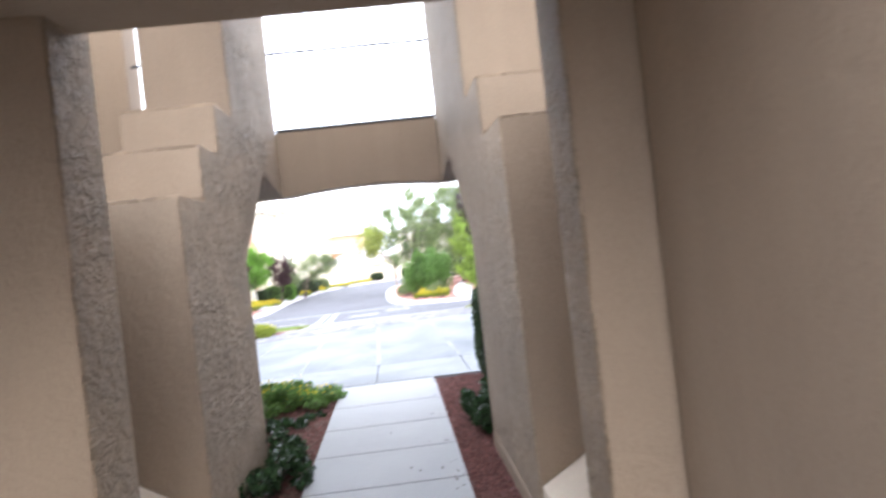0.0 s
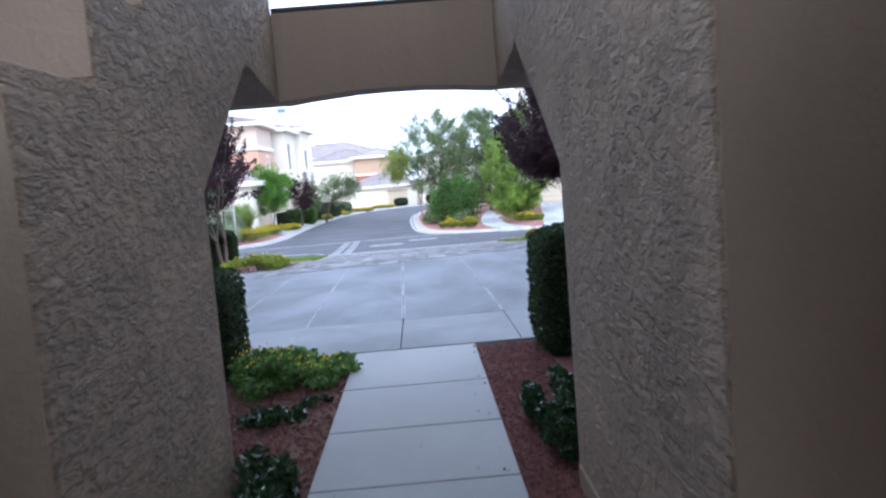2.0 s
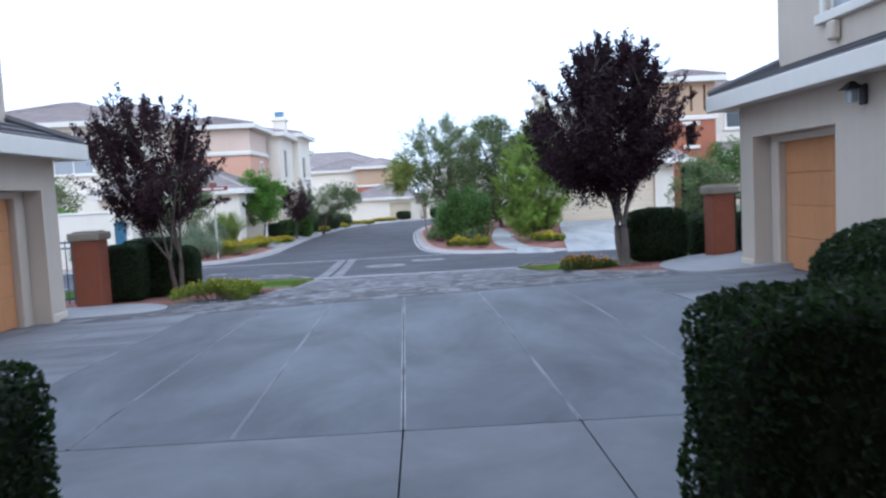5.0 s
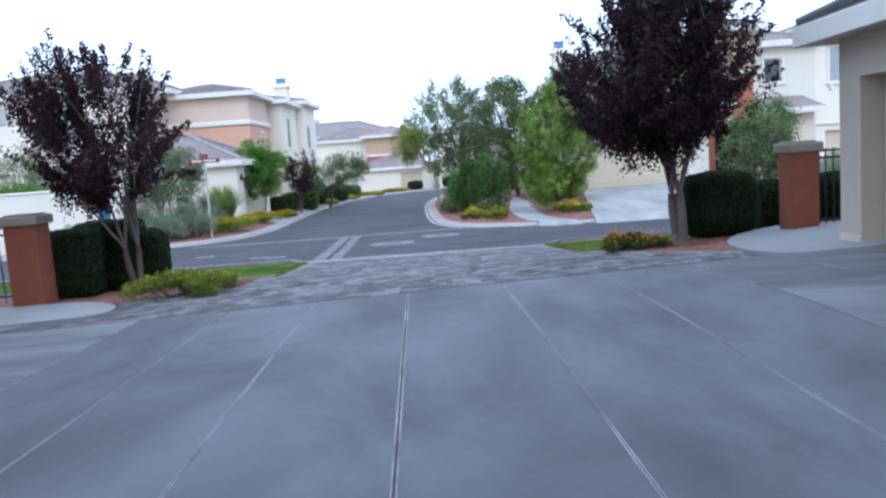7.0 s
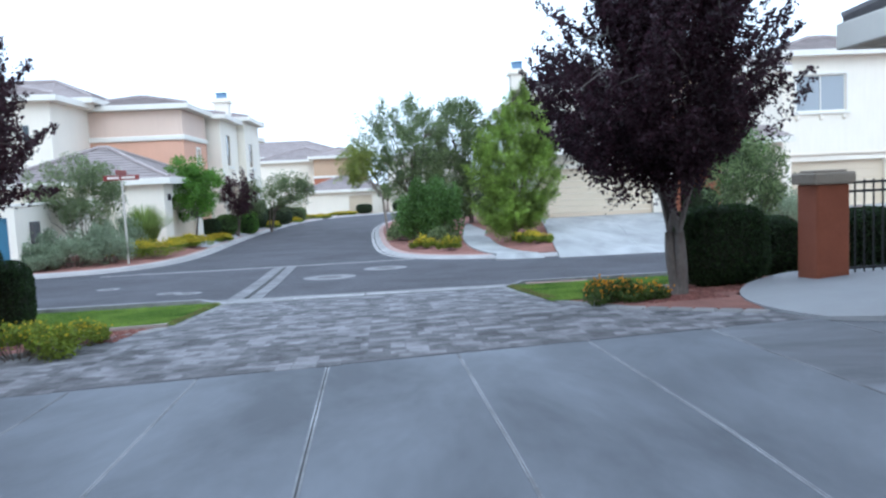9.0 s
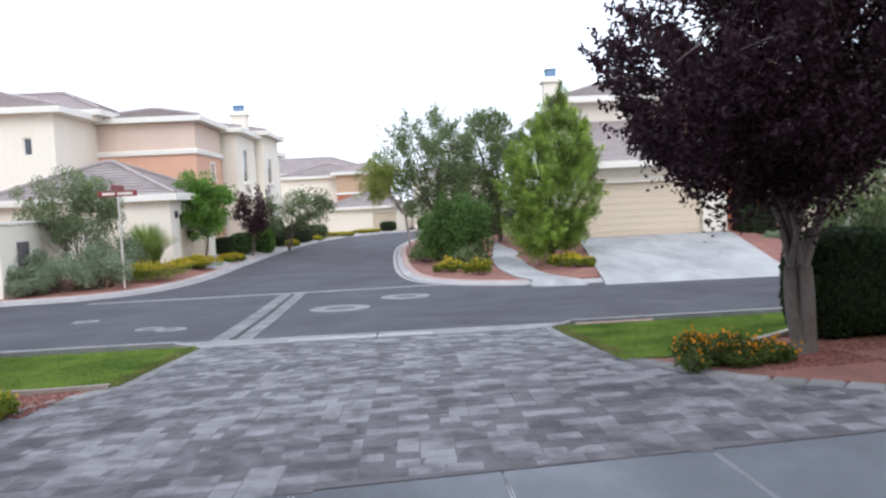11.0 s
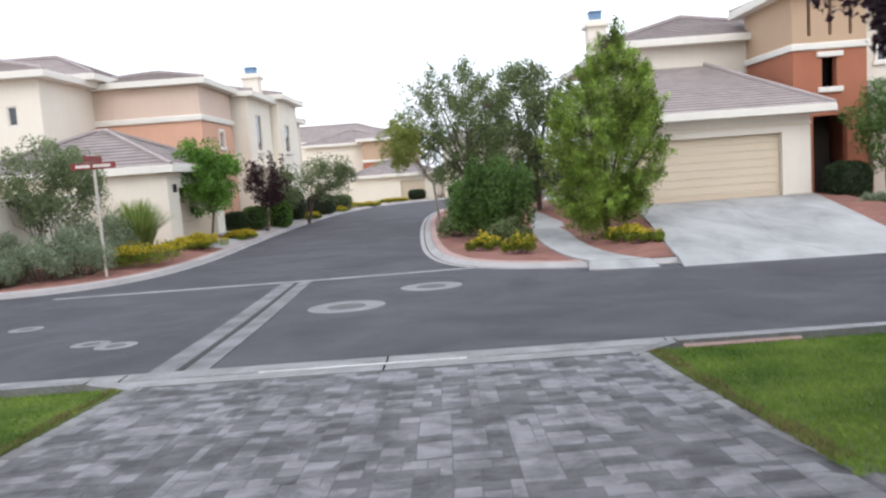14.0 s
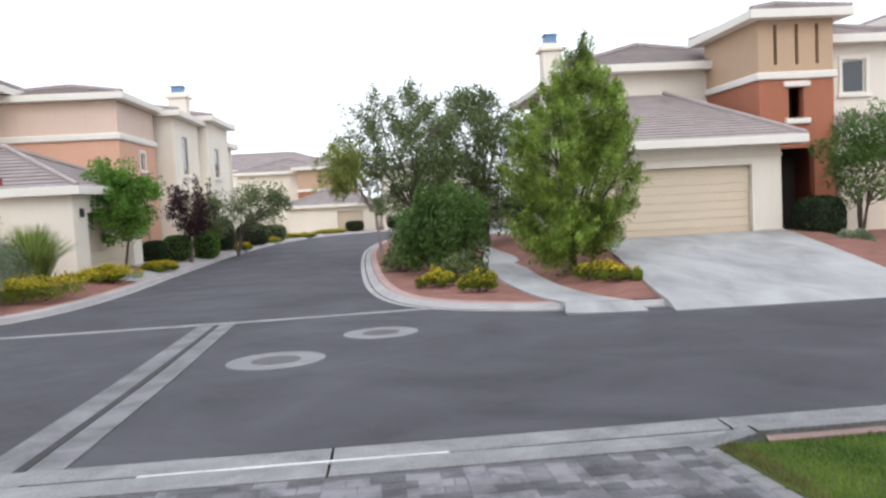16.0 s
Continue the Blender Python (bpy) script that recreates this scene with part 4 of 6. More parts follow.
slope_courses(sh, (6.2, 43.1, 2.66), (13.4, 43.1, 2.66), (11.5, 49.45, 4.76), (8.6, 49.45, 4.76))
slope_courses(sh, (13.4, 43.1, 2.66), (13.4, 45.6, 2.66), (11.5, 49.45, 4.76), (11.5, 49.45, 4.76))
slope_courses(sh, (6.2, 49.45, 2.66), (6.2, 43.1, 2.66), (8.6, 49.45, 4.76), (8.6, 49.45, 4.76))
rf = part("roof", sh, ROOF_TILE, hs, "grey flat concrete tiles")
hp = Shape().tube([(6.2, 43.1, 2.70), (8.6, 49.45, 4.83)], [0.08, 0.08], 6).tube([(13.4, 43.1, 2.70), (11.5, 49.45, 4.83)], [0.08, 0.08], 6)
part("ridge_tiles", hp, ROOF_TILE, rf)
part("fascia", Shape().box(6.15, 13.45, 43.04, 43.1, 2.43, 2.68, 0.01).box(13.4, 13.46, 43.1, 45.6, 2.43, 2.68, 0.01).box(6.14, 6.2, 43.1, 49.4, 2.43, 2.68, 0.01), TRIM_WHITE, rf, "white painted fascia")
part("soffit", Shape().box(6.2, 13.4, 43.1, 43.64, 2.42, 2.46), TRIM_WHITE, rf)
block(hs, 8.1, 13.2, 49.5, 58, zg - 0.9, 5.62, STUCCO_IVORY)
hip_roof(hs, 8.1, 15.5, 49.5, 60, 5.86, 0.34, 0.5)
chimney(hs, 7.62, 51.2, -1.0, 7.1, 0.75)
block(hs, 13.2, 15.76, 45.5, 49.6, zg - 0.9, 4.62, TERRACOTTA, south=[(14.2, 14.72, 3.33, 4.36), (13.86, 15.05, -0.5, 2.36)], name="tower_wall")
part("lintel", Shape().box(14.02, 14.92, 45.40, 45.52, 4.36, 4.54, 0.02), TRIM_WHITE, hs)
part("sill", Shape().box(14.04, 14.90, 45.38, 45.52, 3.15, 3.33, 0.02), TRIM_WHITE, hs)
plate = part("house_number_plate", Shape().box(14.25, 14.72, 45.47, 45.495, 2.50, 2.72, 0.006), TRIM_WHITE, hs)
part("numeral", Shape().box(14.31, 14.37, 45.462, 45.47, 2.55, 2.67).box(14.42, 14.48, 45.462, 45.47, 2.55, 2.67).box(14.52, 14.58, 45.462, 45.47, 2.55, 2.67), IRON, plate)
part("band", Shape().box(13.10, 15.86, 45.40, 49.6, 4.62, 4.86, 0.03), TRIM_WHITE, hs, "white moulded band")
block(hs, 13.2, 15.76, 45.5, 49.6, 4.86, 6.58, STUCCO_TAN, south=[(13.72, 13.84, 5.1, 6.4), (14.45, 14.57, 5.1, 6.4), (15.15, 15.27, 5.1, 6.4)], name="tower_wall")
hip_roof(hs, 13.2, 15.76, 45.5, 49.6, 6.8, 0.30, 0.42)
block(hs, 15.78, 19.25, 46.6, 54, zg - 0.9, 5.9, STUCCO_IVORY, south=[(16.75, 17.6, 4.2, 5.35)])
window(hs, "y", 46.6, 16.75, 17.6, 4.2, 5.35, mullions=0)
hip_roof(hs, 15.78, 19.0, 46.6, 54, 6.12, 0.32, 0.45)
part("lower_wall", Shape().box(15.9, 18.6, 45.4, 46.6, zg - 0.9, 2.75, 0.02), STUCCO_CREAM, hs)
sh = Shape()
slope_courses(sh, (15.6, 44.9, 2.85), (18.9, 44.9, 2.85), (18.5, 46.6, 3.5), (15.9, 46.6, 3.5))
rf = part("roof", sh, ROOF_TILE, hs)
part("fascia", Shape().box(15.55, 18.95, 44.84, 44.9, 2.6, 2.87, 0.01), TRIM_WHITE, rf)

# paler house beside it, with its own garage and driveway
hs = thing("house", (22, 47, -0.6), "pale cream stucco house with a double upper window over its garage", "house")
block(hs, 19.3, 27, 47, 54, -1.3, 1.95, STUCCO_PALE, south=[(19.9, 24.6, -0.55, 1.70)])
garage_door(hs, "y", 47.25, 19.9, 24.6, -0.55, 1.70, DOOR_CREAM, cols=0, label="cream sectional garage door")
part("band", Shape().box(19.25, 27, 46.92, 54, 1.95, 2.05, 0.02), STUCCO_GREY, hs)
block(hs, 19.3, 27, 47, 54, 2.05, 6.6, STUCCO_PALE, south=[(20.15, 22.6, 4.05, 5.75)])
window(hs, "y", 47, 20.15, 22.6, 4.05, 5.75, pane=GLASS_PALE)
for x in (20.2, 21.35, 22.5):
    part("bracket", Shape().box(x - 0.09, x + 0.09, 46.86, 47, 3.66, 3.88, 0.03), STUCCO_PALE, hs)
hip_roof(hs, 19.3, 27, 47, 54, 6.85, 0.30, 0.45)
drv = thing("driveway", (22, 40, land(22, 40)), "pale concrete driveway of the neighbouring house", "driveway", "", "structure")
for x0, x1 in ((18.6, 21.6), (21.62, 24.8)):
    part("slab", laid([(x0, 34.72), (x1, 34.72), (x1 + 0.5, 47.0), (x0 + 1.2, 47.0)], 0.14, 1.5, 0.2, lambda x, y: 0.45 * max(0, min(1, (y - 36) / 7))), CONCRETE_PALE, drv)

# left row: low garage, tall house behind it, terracotta block and cream blocks along the street
hs = thing("garage_building", (-12.5, 46.5, -0.65), "low white stucco garage with a grey hip roof", "garage")
block(hs, -16.5, -9.2, 46.5, 53.4, -1.2, 2.05, STUCCO_PALE, east=[(47.7, 52.3, -0.8, 1.45)])
garage_door(hs, "x", -9.42, 47.7, 52.3, -0.8, 1.45, DOOR_CREAM, out=1, cols=0, label="beige sectional garage door")
hip_roof(hs, -16.5, -9.2, 46.5, 53.4, 2.30, 0.42, 0.35)
part("wall_lamp", Shape().box(-9.2, -9.08, 47.05, 47.2, 1.3, 1.6, 0.03), IRON, hs, "small dark lantern")

hs = thing("house", (-20, 50, -0.9), "pale stucco two-storey house with a grey hip roof", "house")
block(hs, -28, -15.2, 50, 62, -1.6, 6.25, STUCCO_PALE, south=[(-20.3, -18.1, 3.6, 5.4), (-25.5, -23.4, 3.6, 5.4), (-16.6, -16.2, 4.4, 5.2)])
window(hs, "y", 50, -20.3, -18.1, 3.6, 5.4, pane=GLASS_PALE)
window(hs, "y", 50, -25.5, -23.4, 3.6, 5.4, pane=GLASS_PALE)
window(hs, "y", 50, -16.6, -16.2, 4.4, 5.2, mullions=0, trim=False)
hip_roof(hs, -28, -15.2, 50, 62, 6.5, 0.28, 0.5)
hip_roof(hs, -24.0, -14.7, 53.5, 58.5, 6.75, 0.43, 0.4)
part("band", Shape().box(-28.1, -15.1, 49.92, 50.0, 2.4, 2.6, 0.02), TRIM_WHITE, hs)

hs = thing("house", (-13, 54.8, -1.1), "two-storey house in rose and terracotta stucco with white bands", "house")
block(hs, -15.9, -10.25, 54.8, 60.2, -1.6, 4.5, TERRACOTTA_PALE, east=[(57.6, 58.3, 3.3, 4.1)])
window(hs, "x", -10.25, 57.6, 58.3, 3.3, 4.1, out=1, mullions=0)
part("band", Shape().box(-16.0, -10.13, 54.66, 60.3, 4.5, 4.78, 0.04), TRIM_WHITE, hs, "white moulded band")
block(hs, -15.9, -10.25, 54.8, 60.2, 4.78, 6.15, STUCCO_PINK)
hip_roof(hs, -15.9, -10.25, 54.8, 60.2, 6.42, 0.24, 0.42)
part("side_wall", Shape().box(-18.5, -15.9, 55.6, 60, -1.6, 5.5, 0.02), STUCCO_PINK, hs)
part("side_band", Shape().box(-18.6, -15.8, 55.4, 60, 5.5, 5.78, 0.03), TRIM_WHITE, hs)

hs = thing("house", (-10.5, 60.4, -1.2), "cream stucco two-storey house with tall street windows and a chimney", "house")
block(hs, -13.0, -9.42, 60.5, 66.0, -1.6, 6.05, STUCCO_PALE, east=[(62.2, 63.4, 3.2, 5.2), (61.6, 65.2, -1.2, 1.1)])
window(hs, "x", -9.42, 62.2, 63.4, 3.2, 5.2, out=1, mullions=0, frame_mat=STUCCO_GREY, trim=False)
part("sill", Shape().box(-9.42, -9.28, 62.0, 63.6, 3.02, 3.2, 0.02), TRIM_WHITE, hs)
garage_door(hs, "x", -9.62, 61.6, 65.2, -1.2, 1.1, DOOR_CREAM, out=1, cols=0)
part("porch_roof", Shape().box(-9.42, -8.6, 61.0, 65.8, 1.9, 2.1, 0.03).box(-9.0, -8.6, 61.0, 61.3, -1.3, 1.9, 0.02).box(-9.0, -8.6, 65.5, 65.8, -1.3, 1.9, 0.02), STUCCO_CREAM, hs)
hip_roof(hs, -13.0, -9.42, 60.5, 66.0, 6.3, 0.24, 0.42)
block(hs, -13.0, -8.92, 66.1, 72.0, -1.6, 6.35, STUCCO_PALE, east=[(67.6, 69.0, 3.2, 4.9)])
window(hs, "x", -8.92, 67.6, 69.0, 3.2, 4.9, out=1, mullions=0, frame_mat=STUCCO_GREY, trim=False)
part("sill", Shape().box(-8.92, -8.78, 67.4, 69.2, 3.02, 3.2, 0.02), TRIM_WHITE, hs)
hip_roof(hs, -13.0, -8.92, 66.1, 72.0, 6.6, 0.24, 0.42)
chimney(hs, -10.0, 64.6, 6.2, 7.75, 0.95)
block(hs, -16, -10.0, 72.2, 79, -1.6, 5.6, STUCCO_CREAM)
hip_roof(hs, -16, -10.0, 72.2, 79, 5.85, 0.26, 0.42)

hs = thing("house", (-5, 88, -1.4), "far cream houses with grey roofs and low garages", "house")
block(hs, -7.4, 0.2, 90, 97, -1.8, 0.95, STUCCO_PALE, south=[(-3.1, -0.8, -1.3, 0.55)])
garage_door(hs, "y", 90.2, -3.1, -0.8, -1.3, 0.55, DOOR_CREAM, cols=0)
hip_roof(hs, -7.4, 0.2, 90, 97, 1.2, 0.36, 0.4)
block(hs, -13, -4.0, 98, 108, -1.8, 4.4, STUCCO_PALE)
hip_roof(hs, -13, -4.0, 98, 108, 4.65, 0.3, 0.5)
block(hs, -7.0, -1.5, 96, 104, -1.8, 2.6, TERRACOTTA)
block(hs, -7.0, -1.5, 96, 104, 2.6, 4.6, STUCCO_TAN)
part("band", Shape().box(-7.1, -1.4, 95.9, 104, 2.5, 2.75, 0.03), TRIM_WHITE, hs)
hip_roof(hs, -7.0, -1.5, 96, 104, 4.85, 0.3, 0.5)
block(hs, 1.0, 9.0, 95, 104, -1.8, 3.9, STUCCO_PALE, south=[(1.8, 2.6, 1.8, 3.0), (4, 5, -1.2, 0.5)])
window(hs, "y", 95, 1.8, 2.6, 1.8, 3.0, mullions=0)
hip_roof(hs, 1.0, 9.0, 95, 104, 4.1, 0.3, 0.5)
hs = thing("house", (-12, 112, -1.4), "far pale house whose grey hip roof rises over the others", "house")
block(hs, -26, -4, 116, 128, -1.8, 5.6, STUCCO_PALE)
hip_roof(hs, -26, -4, 116, 128, 5.8, 0.34, 0.6)

# garden wall with a blue door
hs = thing("garden_wall", (-15, 38, -0.9), "low white stucco garden wall with a blue door", "wall")
part("wall", Shape().pierced("y", 38.0, 38.25, -32, -11.7, -1.1, 1.40, [(-12.45, -11.95, -1.0, 1.05)]), STUCCO_PALE, hs)
part("cap", Shape().box(-32, -12.5, 37.95, 38.3, 1.40, 1.50, 0.02).box(-12.0, -11.65, 37.95, 46.4, 1.40, 1.50, 0.02), TRIM_WHITE, hs)
part("return_wall", Shape().box(-11.98, -11.7, 38.25, 46.4, -1.1, 1.38, 0.01), STUCCO_PALE, hs)
ub = part("utility_box", Shape().box(-11.7, -11.55, 39.0, 39.5, 0.1, 0.85, 0.02), COVER, hs, "grey metal meter box")
part("door", Shape().box(-12.44, -11.96, 38.08, 38.14, -1.0, 1.04, 0.01), GATE_BLUE, hs, "blue-painted metal door")


# near garages, one each side of the court
def near_house(side, label):
    """A house whose garage faces the court; side 1 is east, -1 west."""
    sx = side
    f = 6.05 if sx > 0 else -6.08
    z0 = 0.08 if sx > 0 else -0.22
    h = thing("house", (f, 16, z0), label, "house")

    def bx(sh, a, b, *rest):
        lo, hi = sorted((f + sx * a, f + sx * b))
        return sh.box(lo, hi, *rest)

    top = z0 + 2.22
    lo, hi = sorted((f, f + sx * 0.55))
    part("wall", Shape().pierced("x", lo, hi, 9.6, 19.5, z0 - 0.5, z0 + 2.95, [(16.35, 18.98, z0 - 0.2, top)]), STUCCO_GREY, h)
    lo, hi = sorted((f + sx * 0.55, f + sx * 9))
    part("end_wall", Shape().box(lo, hi, 19.0, 19.5, z0 - 0.5, z0 + 2.95), STUCCO_GREY, h)
    part("end_wall", Shape().box(lo, hi, 9.6, 10.0, z0 - 0.5, z0 + 2.95), STUCCO_GREY, h)
    part("plinth", bx(Shape(), -0.02, 0.56, 19.0, 19.52, z0 - 0.3, z0 + 0.10, 0.01), STUCCO_CREAM, h)
    part("plinth", bx(Shape(), -0.02, 0.2, 9.6, 16.33, z0 - 0.3, z0 + 0.10, 0.01), STUCCO_CREAM, h)
    part("jamb", bx(Shape(), 0.30, 0.5, 18.68, 18.97, z0 - 0.1, top, 0.015), STUCCO_GREY, h, "stepped stucco reveal")
    part("jamb", bx(Shape(), 0.30, 0.5, 16.36, 16.50, z0 - 0.1, top, 0.015), STUCCO_GREY, h, "stepped stucco reveal")
    part("lintel", bx(Shape(), 0.30, 0.5, 16.50, 18.68, top - 0.12, top - 0.005, 0.015), STUCCO_GREY, h, "stepped stucco reveal")
    garage_door(h, "x", f + sx * 0.42, 16.50, 18.68, z0 - 0.03, top - 0.11, DOOR_ORANGE, out=-sx, rows=4, cols=4, label="orange-brown varnished garage door", gap=0.003)
    # low hipped eave over the garage
    e, ze = 0.42, z0 + 3.0
    C = lambda x, y, z: (f + sx * x, y, z)
    sh = Shape()
    slope_courses(sh, C(-e, 9.2, ze), C(-e, 19.82, ze), C(0.55, 19.1, ze + 0.40), C(0.55, 9.2, ze + 0.40))
    slope_courses(sh, C(-e, 19.82, ze), C(9, 19.82, ze), C(9, 19.1, ze + 0.40), C(0.55, 19.1, ze + 0.40))
    r = part("roof", sh, ROOF_DARK, h, "dark grey flat tiles")
    part("ridge_tiles", Shape().tube([C(-e, 19.82, ze + 0.05), C(0.55, 19.1, ze + 0.46)], [0.08, 0.08], 6), ROOF_DARK, r)
    part("fascia", bx(bx(Shape(), -e - 0.05, -e, 9.2, 19.87, ze - 0.27, ze + 0.01, 0.01), -e, 9, 19.82, 19.87, ze - 0.27, ze + 0.01, 0.01), TRIM_WHITE, r, "white painted fascia")
    part("soffit", bx(bx(Shape(), -e, -0.002, 9.2, 19.82, ze - 0.23, ze - 0.19), 0.0, 9, 19.51, 19.82, ze - 0.23, ze - 0.19), STUCCO_GREY, r)
    # upper storey set back
    lo, hi = sorted((f + sx * 0.53, f + sx * 0.9))
    up = part("upper_wall", Shape().pierced("x", lo, hi, 9.6, 19.1, ze + 0.2, ze + 3.6, [(15.4, 17.5, ze + 0.95, ze + 2.4)]), STUCCO_GREY, h)
    lo2, hi2 = sorted((f + sx * 0.9, f + sx * 9))
    part("upper_end_wall", Shape().box(lo2, hi2, 18.7, 19.1, ze + 0.2, ze + 3.6), STUCCO_GREY, h)
    part("interior", bx(Shape(), 1.6, 8.5, 10, 18.3, ze + 0.5, ze + 3.4), DARKNESS, up, "dark unlit interior")
    window(h, "x", f + sx * 0.53, 15.4, 17.5, ze + 0.95, ze + 2.4, out=-sx, pane=GLASS_PALE)
    for yb in (15.6, 17.1):
        part("bracket", bx(Shape(), 0.39, 0.53, yb, yb + 0.2, ze + 0.5, ze + 0.78, 0.03), STUCCO_GREY, h)
    xr = sorted((f + sx * 0.53, f + sx * 9))
    hip_roof(h, xr[0], xr[1], 9.6, 19.1, ze + 3.85, 0.3, 0.5)
    # lantern
    lamp = part("wall_lantern", bx(bx(Shape(), -0.05, 0.0, 15.55, 15.69, z0 + 2.40, z0 + 2.66, 0.01), -0.22, -0.05, 15.57, 15.67, z0 + 2.60, z0 + 2.64, 0.01), IRON, h, "dark metal wall lantern")
    cap = Shape()
    cx, cy, cz = f - sx * 0.18, 15.62, z0 + 2.60
    for a, b in ((0.115, 0.0), (0.025, 0.10)):
        cap.v += [(cx + u * a, cy + v * a, cz + b) for u, v in ((-1, -1), (1, -1), (1, 1), (-1, 1))]
    cap.f += [(0, 1, 5, 4), (1, 2, 6, 5), (2, 3, 7, 6), (3, 0, 4, 7), (4, 5, 6, 7), (3, 2, 1, 0)]
    part("lantern_hood", cap, IRON, lamp)
    part("lantern_glass", Shape().box(cx - 0.062, cx + 0.062, cy - 0.062, cy + 0.062, cz - 0.17, cz - 0.005, 0.02), GLASS_PALE, lamp)
    return h


near_house(1, "grey-beige stucco house with an orange-brown garage door")
near_house(-1, "beige stucco house with an orange-brown garage door")


# gate pillars, gates and fence
def pillar(x0, x1, y0, z0, h):
    p = thing("gate_pillar", ((x0 + x1) / 2, y0 + 0.3, z0), "terracotta-red stucco pillar with a cast stone cap", "pillar", "gate pillars")
    part("shaft", Shape().box(x0 + 0.06, x1 - 0.06, y0 + 0.06, y0 + 0.56, z0 - 0.15, z0 + h - 0.19, 0.02), BRICK_RED, p)
    part("cap", Shape().box(x0, x1, y0, y0 + 0.62, z0 + h - 0.19, z0 + h - 0.03, 0.025).box(x0 + 0.08, x1 - 0.08, y0 + 0.08, y0 + 0.54, z0 + h - 0.03, z0 + h, 0.02), STONE_CAP, p)
    return p


pillar(6.22, 6.80, 21.4, 0.05, 1.44)
pillar(-6.84, -6.19, 21.4, -0.26, 1.46)


def rail_fence(name, x0, x1, y, z0, h, mat, label, step=0.125):
    g = thing(name, ((x0 + x1) / 2, y, z0), label, "gate")
    for zz in (0.12, h - 0.14, h - 0.02):
        part("rail", Shape().box(x0, x1, y - 0.015, y + 0.015, z0 + zz - 0.018, z0 + zz + 0.018, 0.004), mat, g)
    n = int((x1 - x0) / step)
    for k in range(n + 1):
        x = x0 + (x1 - x0) * k / n
        w = 0.022 if k in (0, n) else 0.009
        part("bar", Shape().box(x - w, x + w, y - w, y + w, z0, z0 + h + (0.06 if w > 0.02 else 0.02)), mat, g)
    return g


rail_fence("gate", 6.86, 8.6, 21.75, 0.0, 1.32, IRON, "black iron bar gate beside a red pillar")
rail_fence("fence", 8.65, 13.0, 21.75, 0.0, 1.32, IRON, "black iron bar fence running from the gate")
rail_fence("gate", -8.0, -6.9, 21.75, -0.3, 1.30, GATE_BLUE, "blue-green metal bar gate beside a red pillar")

# street name sign
sx, sy = -8.68, 39.6
sg = thing("street_sign", (sx, sy, land(sx, sy)), "street name sign with dark red blades on a pale post", "street sign")
part("post", Shape().box(sx - 0.032, sx + 0.032, sy - 0.028, sy + 0.032, land(sx, sy), 2.12, 0.008), POST_PALE, sg)
bl = part("blade", Shape().box(sx - 0.62, sx + 0.62, sy - 0.05, sy - 0.03, 2.14, 2.32, 0.006), SIGN_RED, sg)
part("lettering", Shape().box(sx - 0.48, sx - 0.08, sy - 0.056, sy - 0.05, 2.19, 2.27).box(sx + 0.0, sx + 0.48, sy - 0.056, sy - 0.05, 2.19, 2.27), SIGN_TEXT, bl)
part("blade", Shape().box(sx - 0.01, sx + 0.01, sy - 0.55, sy + 0.55, 2.33, 2.50, 0.006), SIGN_RED, sg)
part("finial", Shape().box(sx - 0.045, sx + 0.045, sy - 0.045, sy + 0.045, 2.50, 2.55, 0.015), POST_PALE, sg)


# ---- planting ----
def leaf_mesh(name, pts, mat, parent, length, width, rng, droop=0.0, up=0.0, label="", kind=""):
    """Many small folded leaves at points, as one crown."""
    n = len(pts)
    d = rng.normal(size=(n, 3))
    d[:, 2] += up - droop
    d /= np.linalg.norm(d, axis=1)[:, None]
    s = np.cross(d, rng.normal(size=(n, 3)))
    s /= np.linalg.norm(s, axis=1)[:, None] + 1e-9
    k = rng.uniform(0.65, 1.25, size=(n, 1))
    nrm = np.cross(d, s)
    a = pts - d * length * k / 2
    c = pts + d * length * k / 2
    b = pts + s * width * k / 2 + nrm * width * 0.25
    e = pts - s * width * k / 2 + nrm * width * 0.25
    sh = Shape()
    sh.v = np.stack([a, b, c, e], 1).reshape(-1, 3)
    sh.f = [(i, i + 1, i + 2, i + 3) for i in range(0, 4 * n, 4)]
    ob = part(name, sh, mat, parent, label, flip=False)
    if kind:
        ob["kind"] = kind
    return ob


def cloud_points(rng, clumps, per):
    out = []
    for c, r in clumps:
        p = rng.normal(size=(per, 3))
        p /= np.linalg.norm(p, axis=1)[:, None]
        out.append(np.array(c) + p * np.array(r) * rng.uniform(0.25, 1.0, size=(per, 1)) ** 0.6)
    return np.concatenate(out)


def limb(sh, rng, a, b, r0, r1, bend=0.12, n=5):
    a, b = Vector(a), Vector(b)
    pts, L = [], (b - a).length
    off = Vector(rng.normal(size=3)) * L * bend
    for k in range(n + 1):
        t = k / n
        p = a.lerp(b, t) + off * math.sin(math.pi * t) * 0.6
        p.z += L * 0.05 * math.sin(math.pi * t)
        pts.append(p)
    sh.tube(pts, [r0 + (r1 - r0) * k / n for k in range(n + 1)], 6)
    return pts


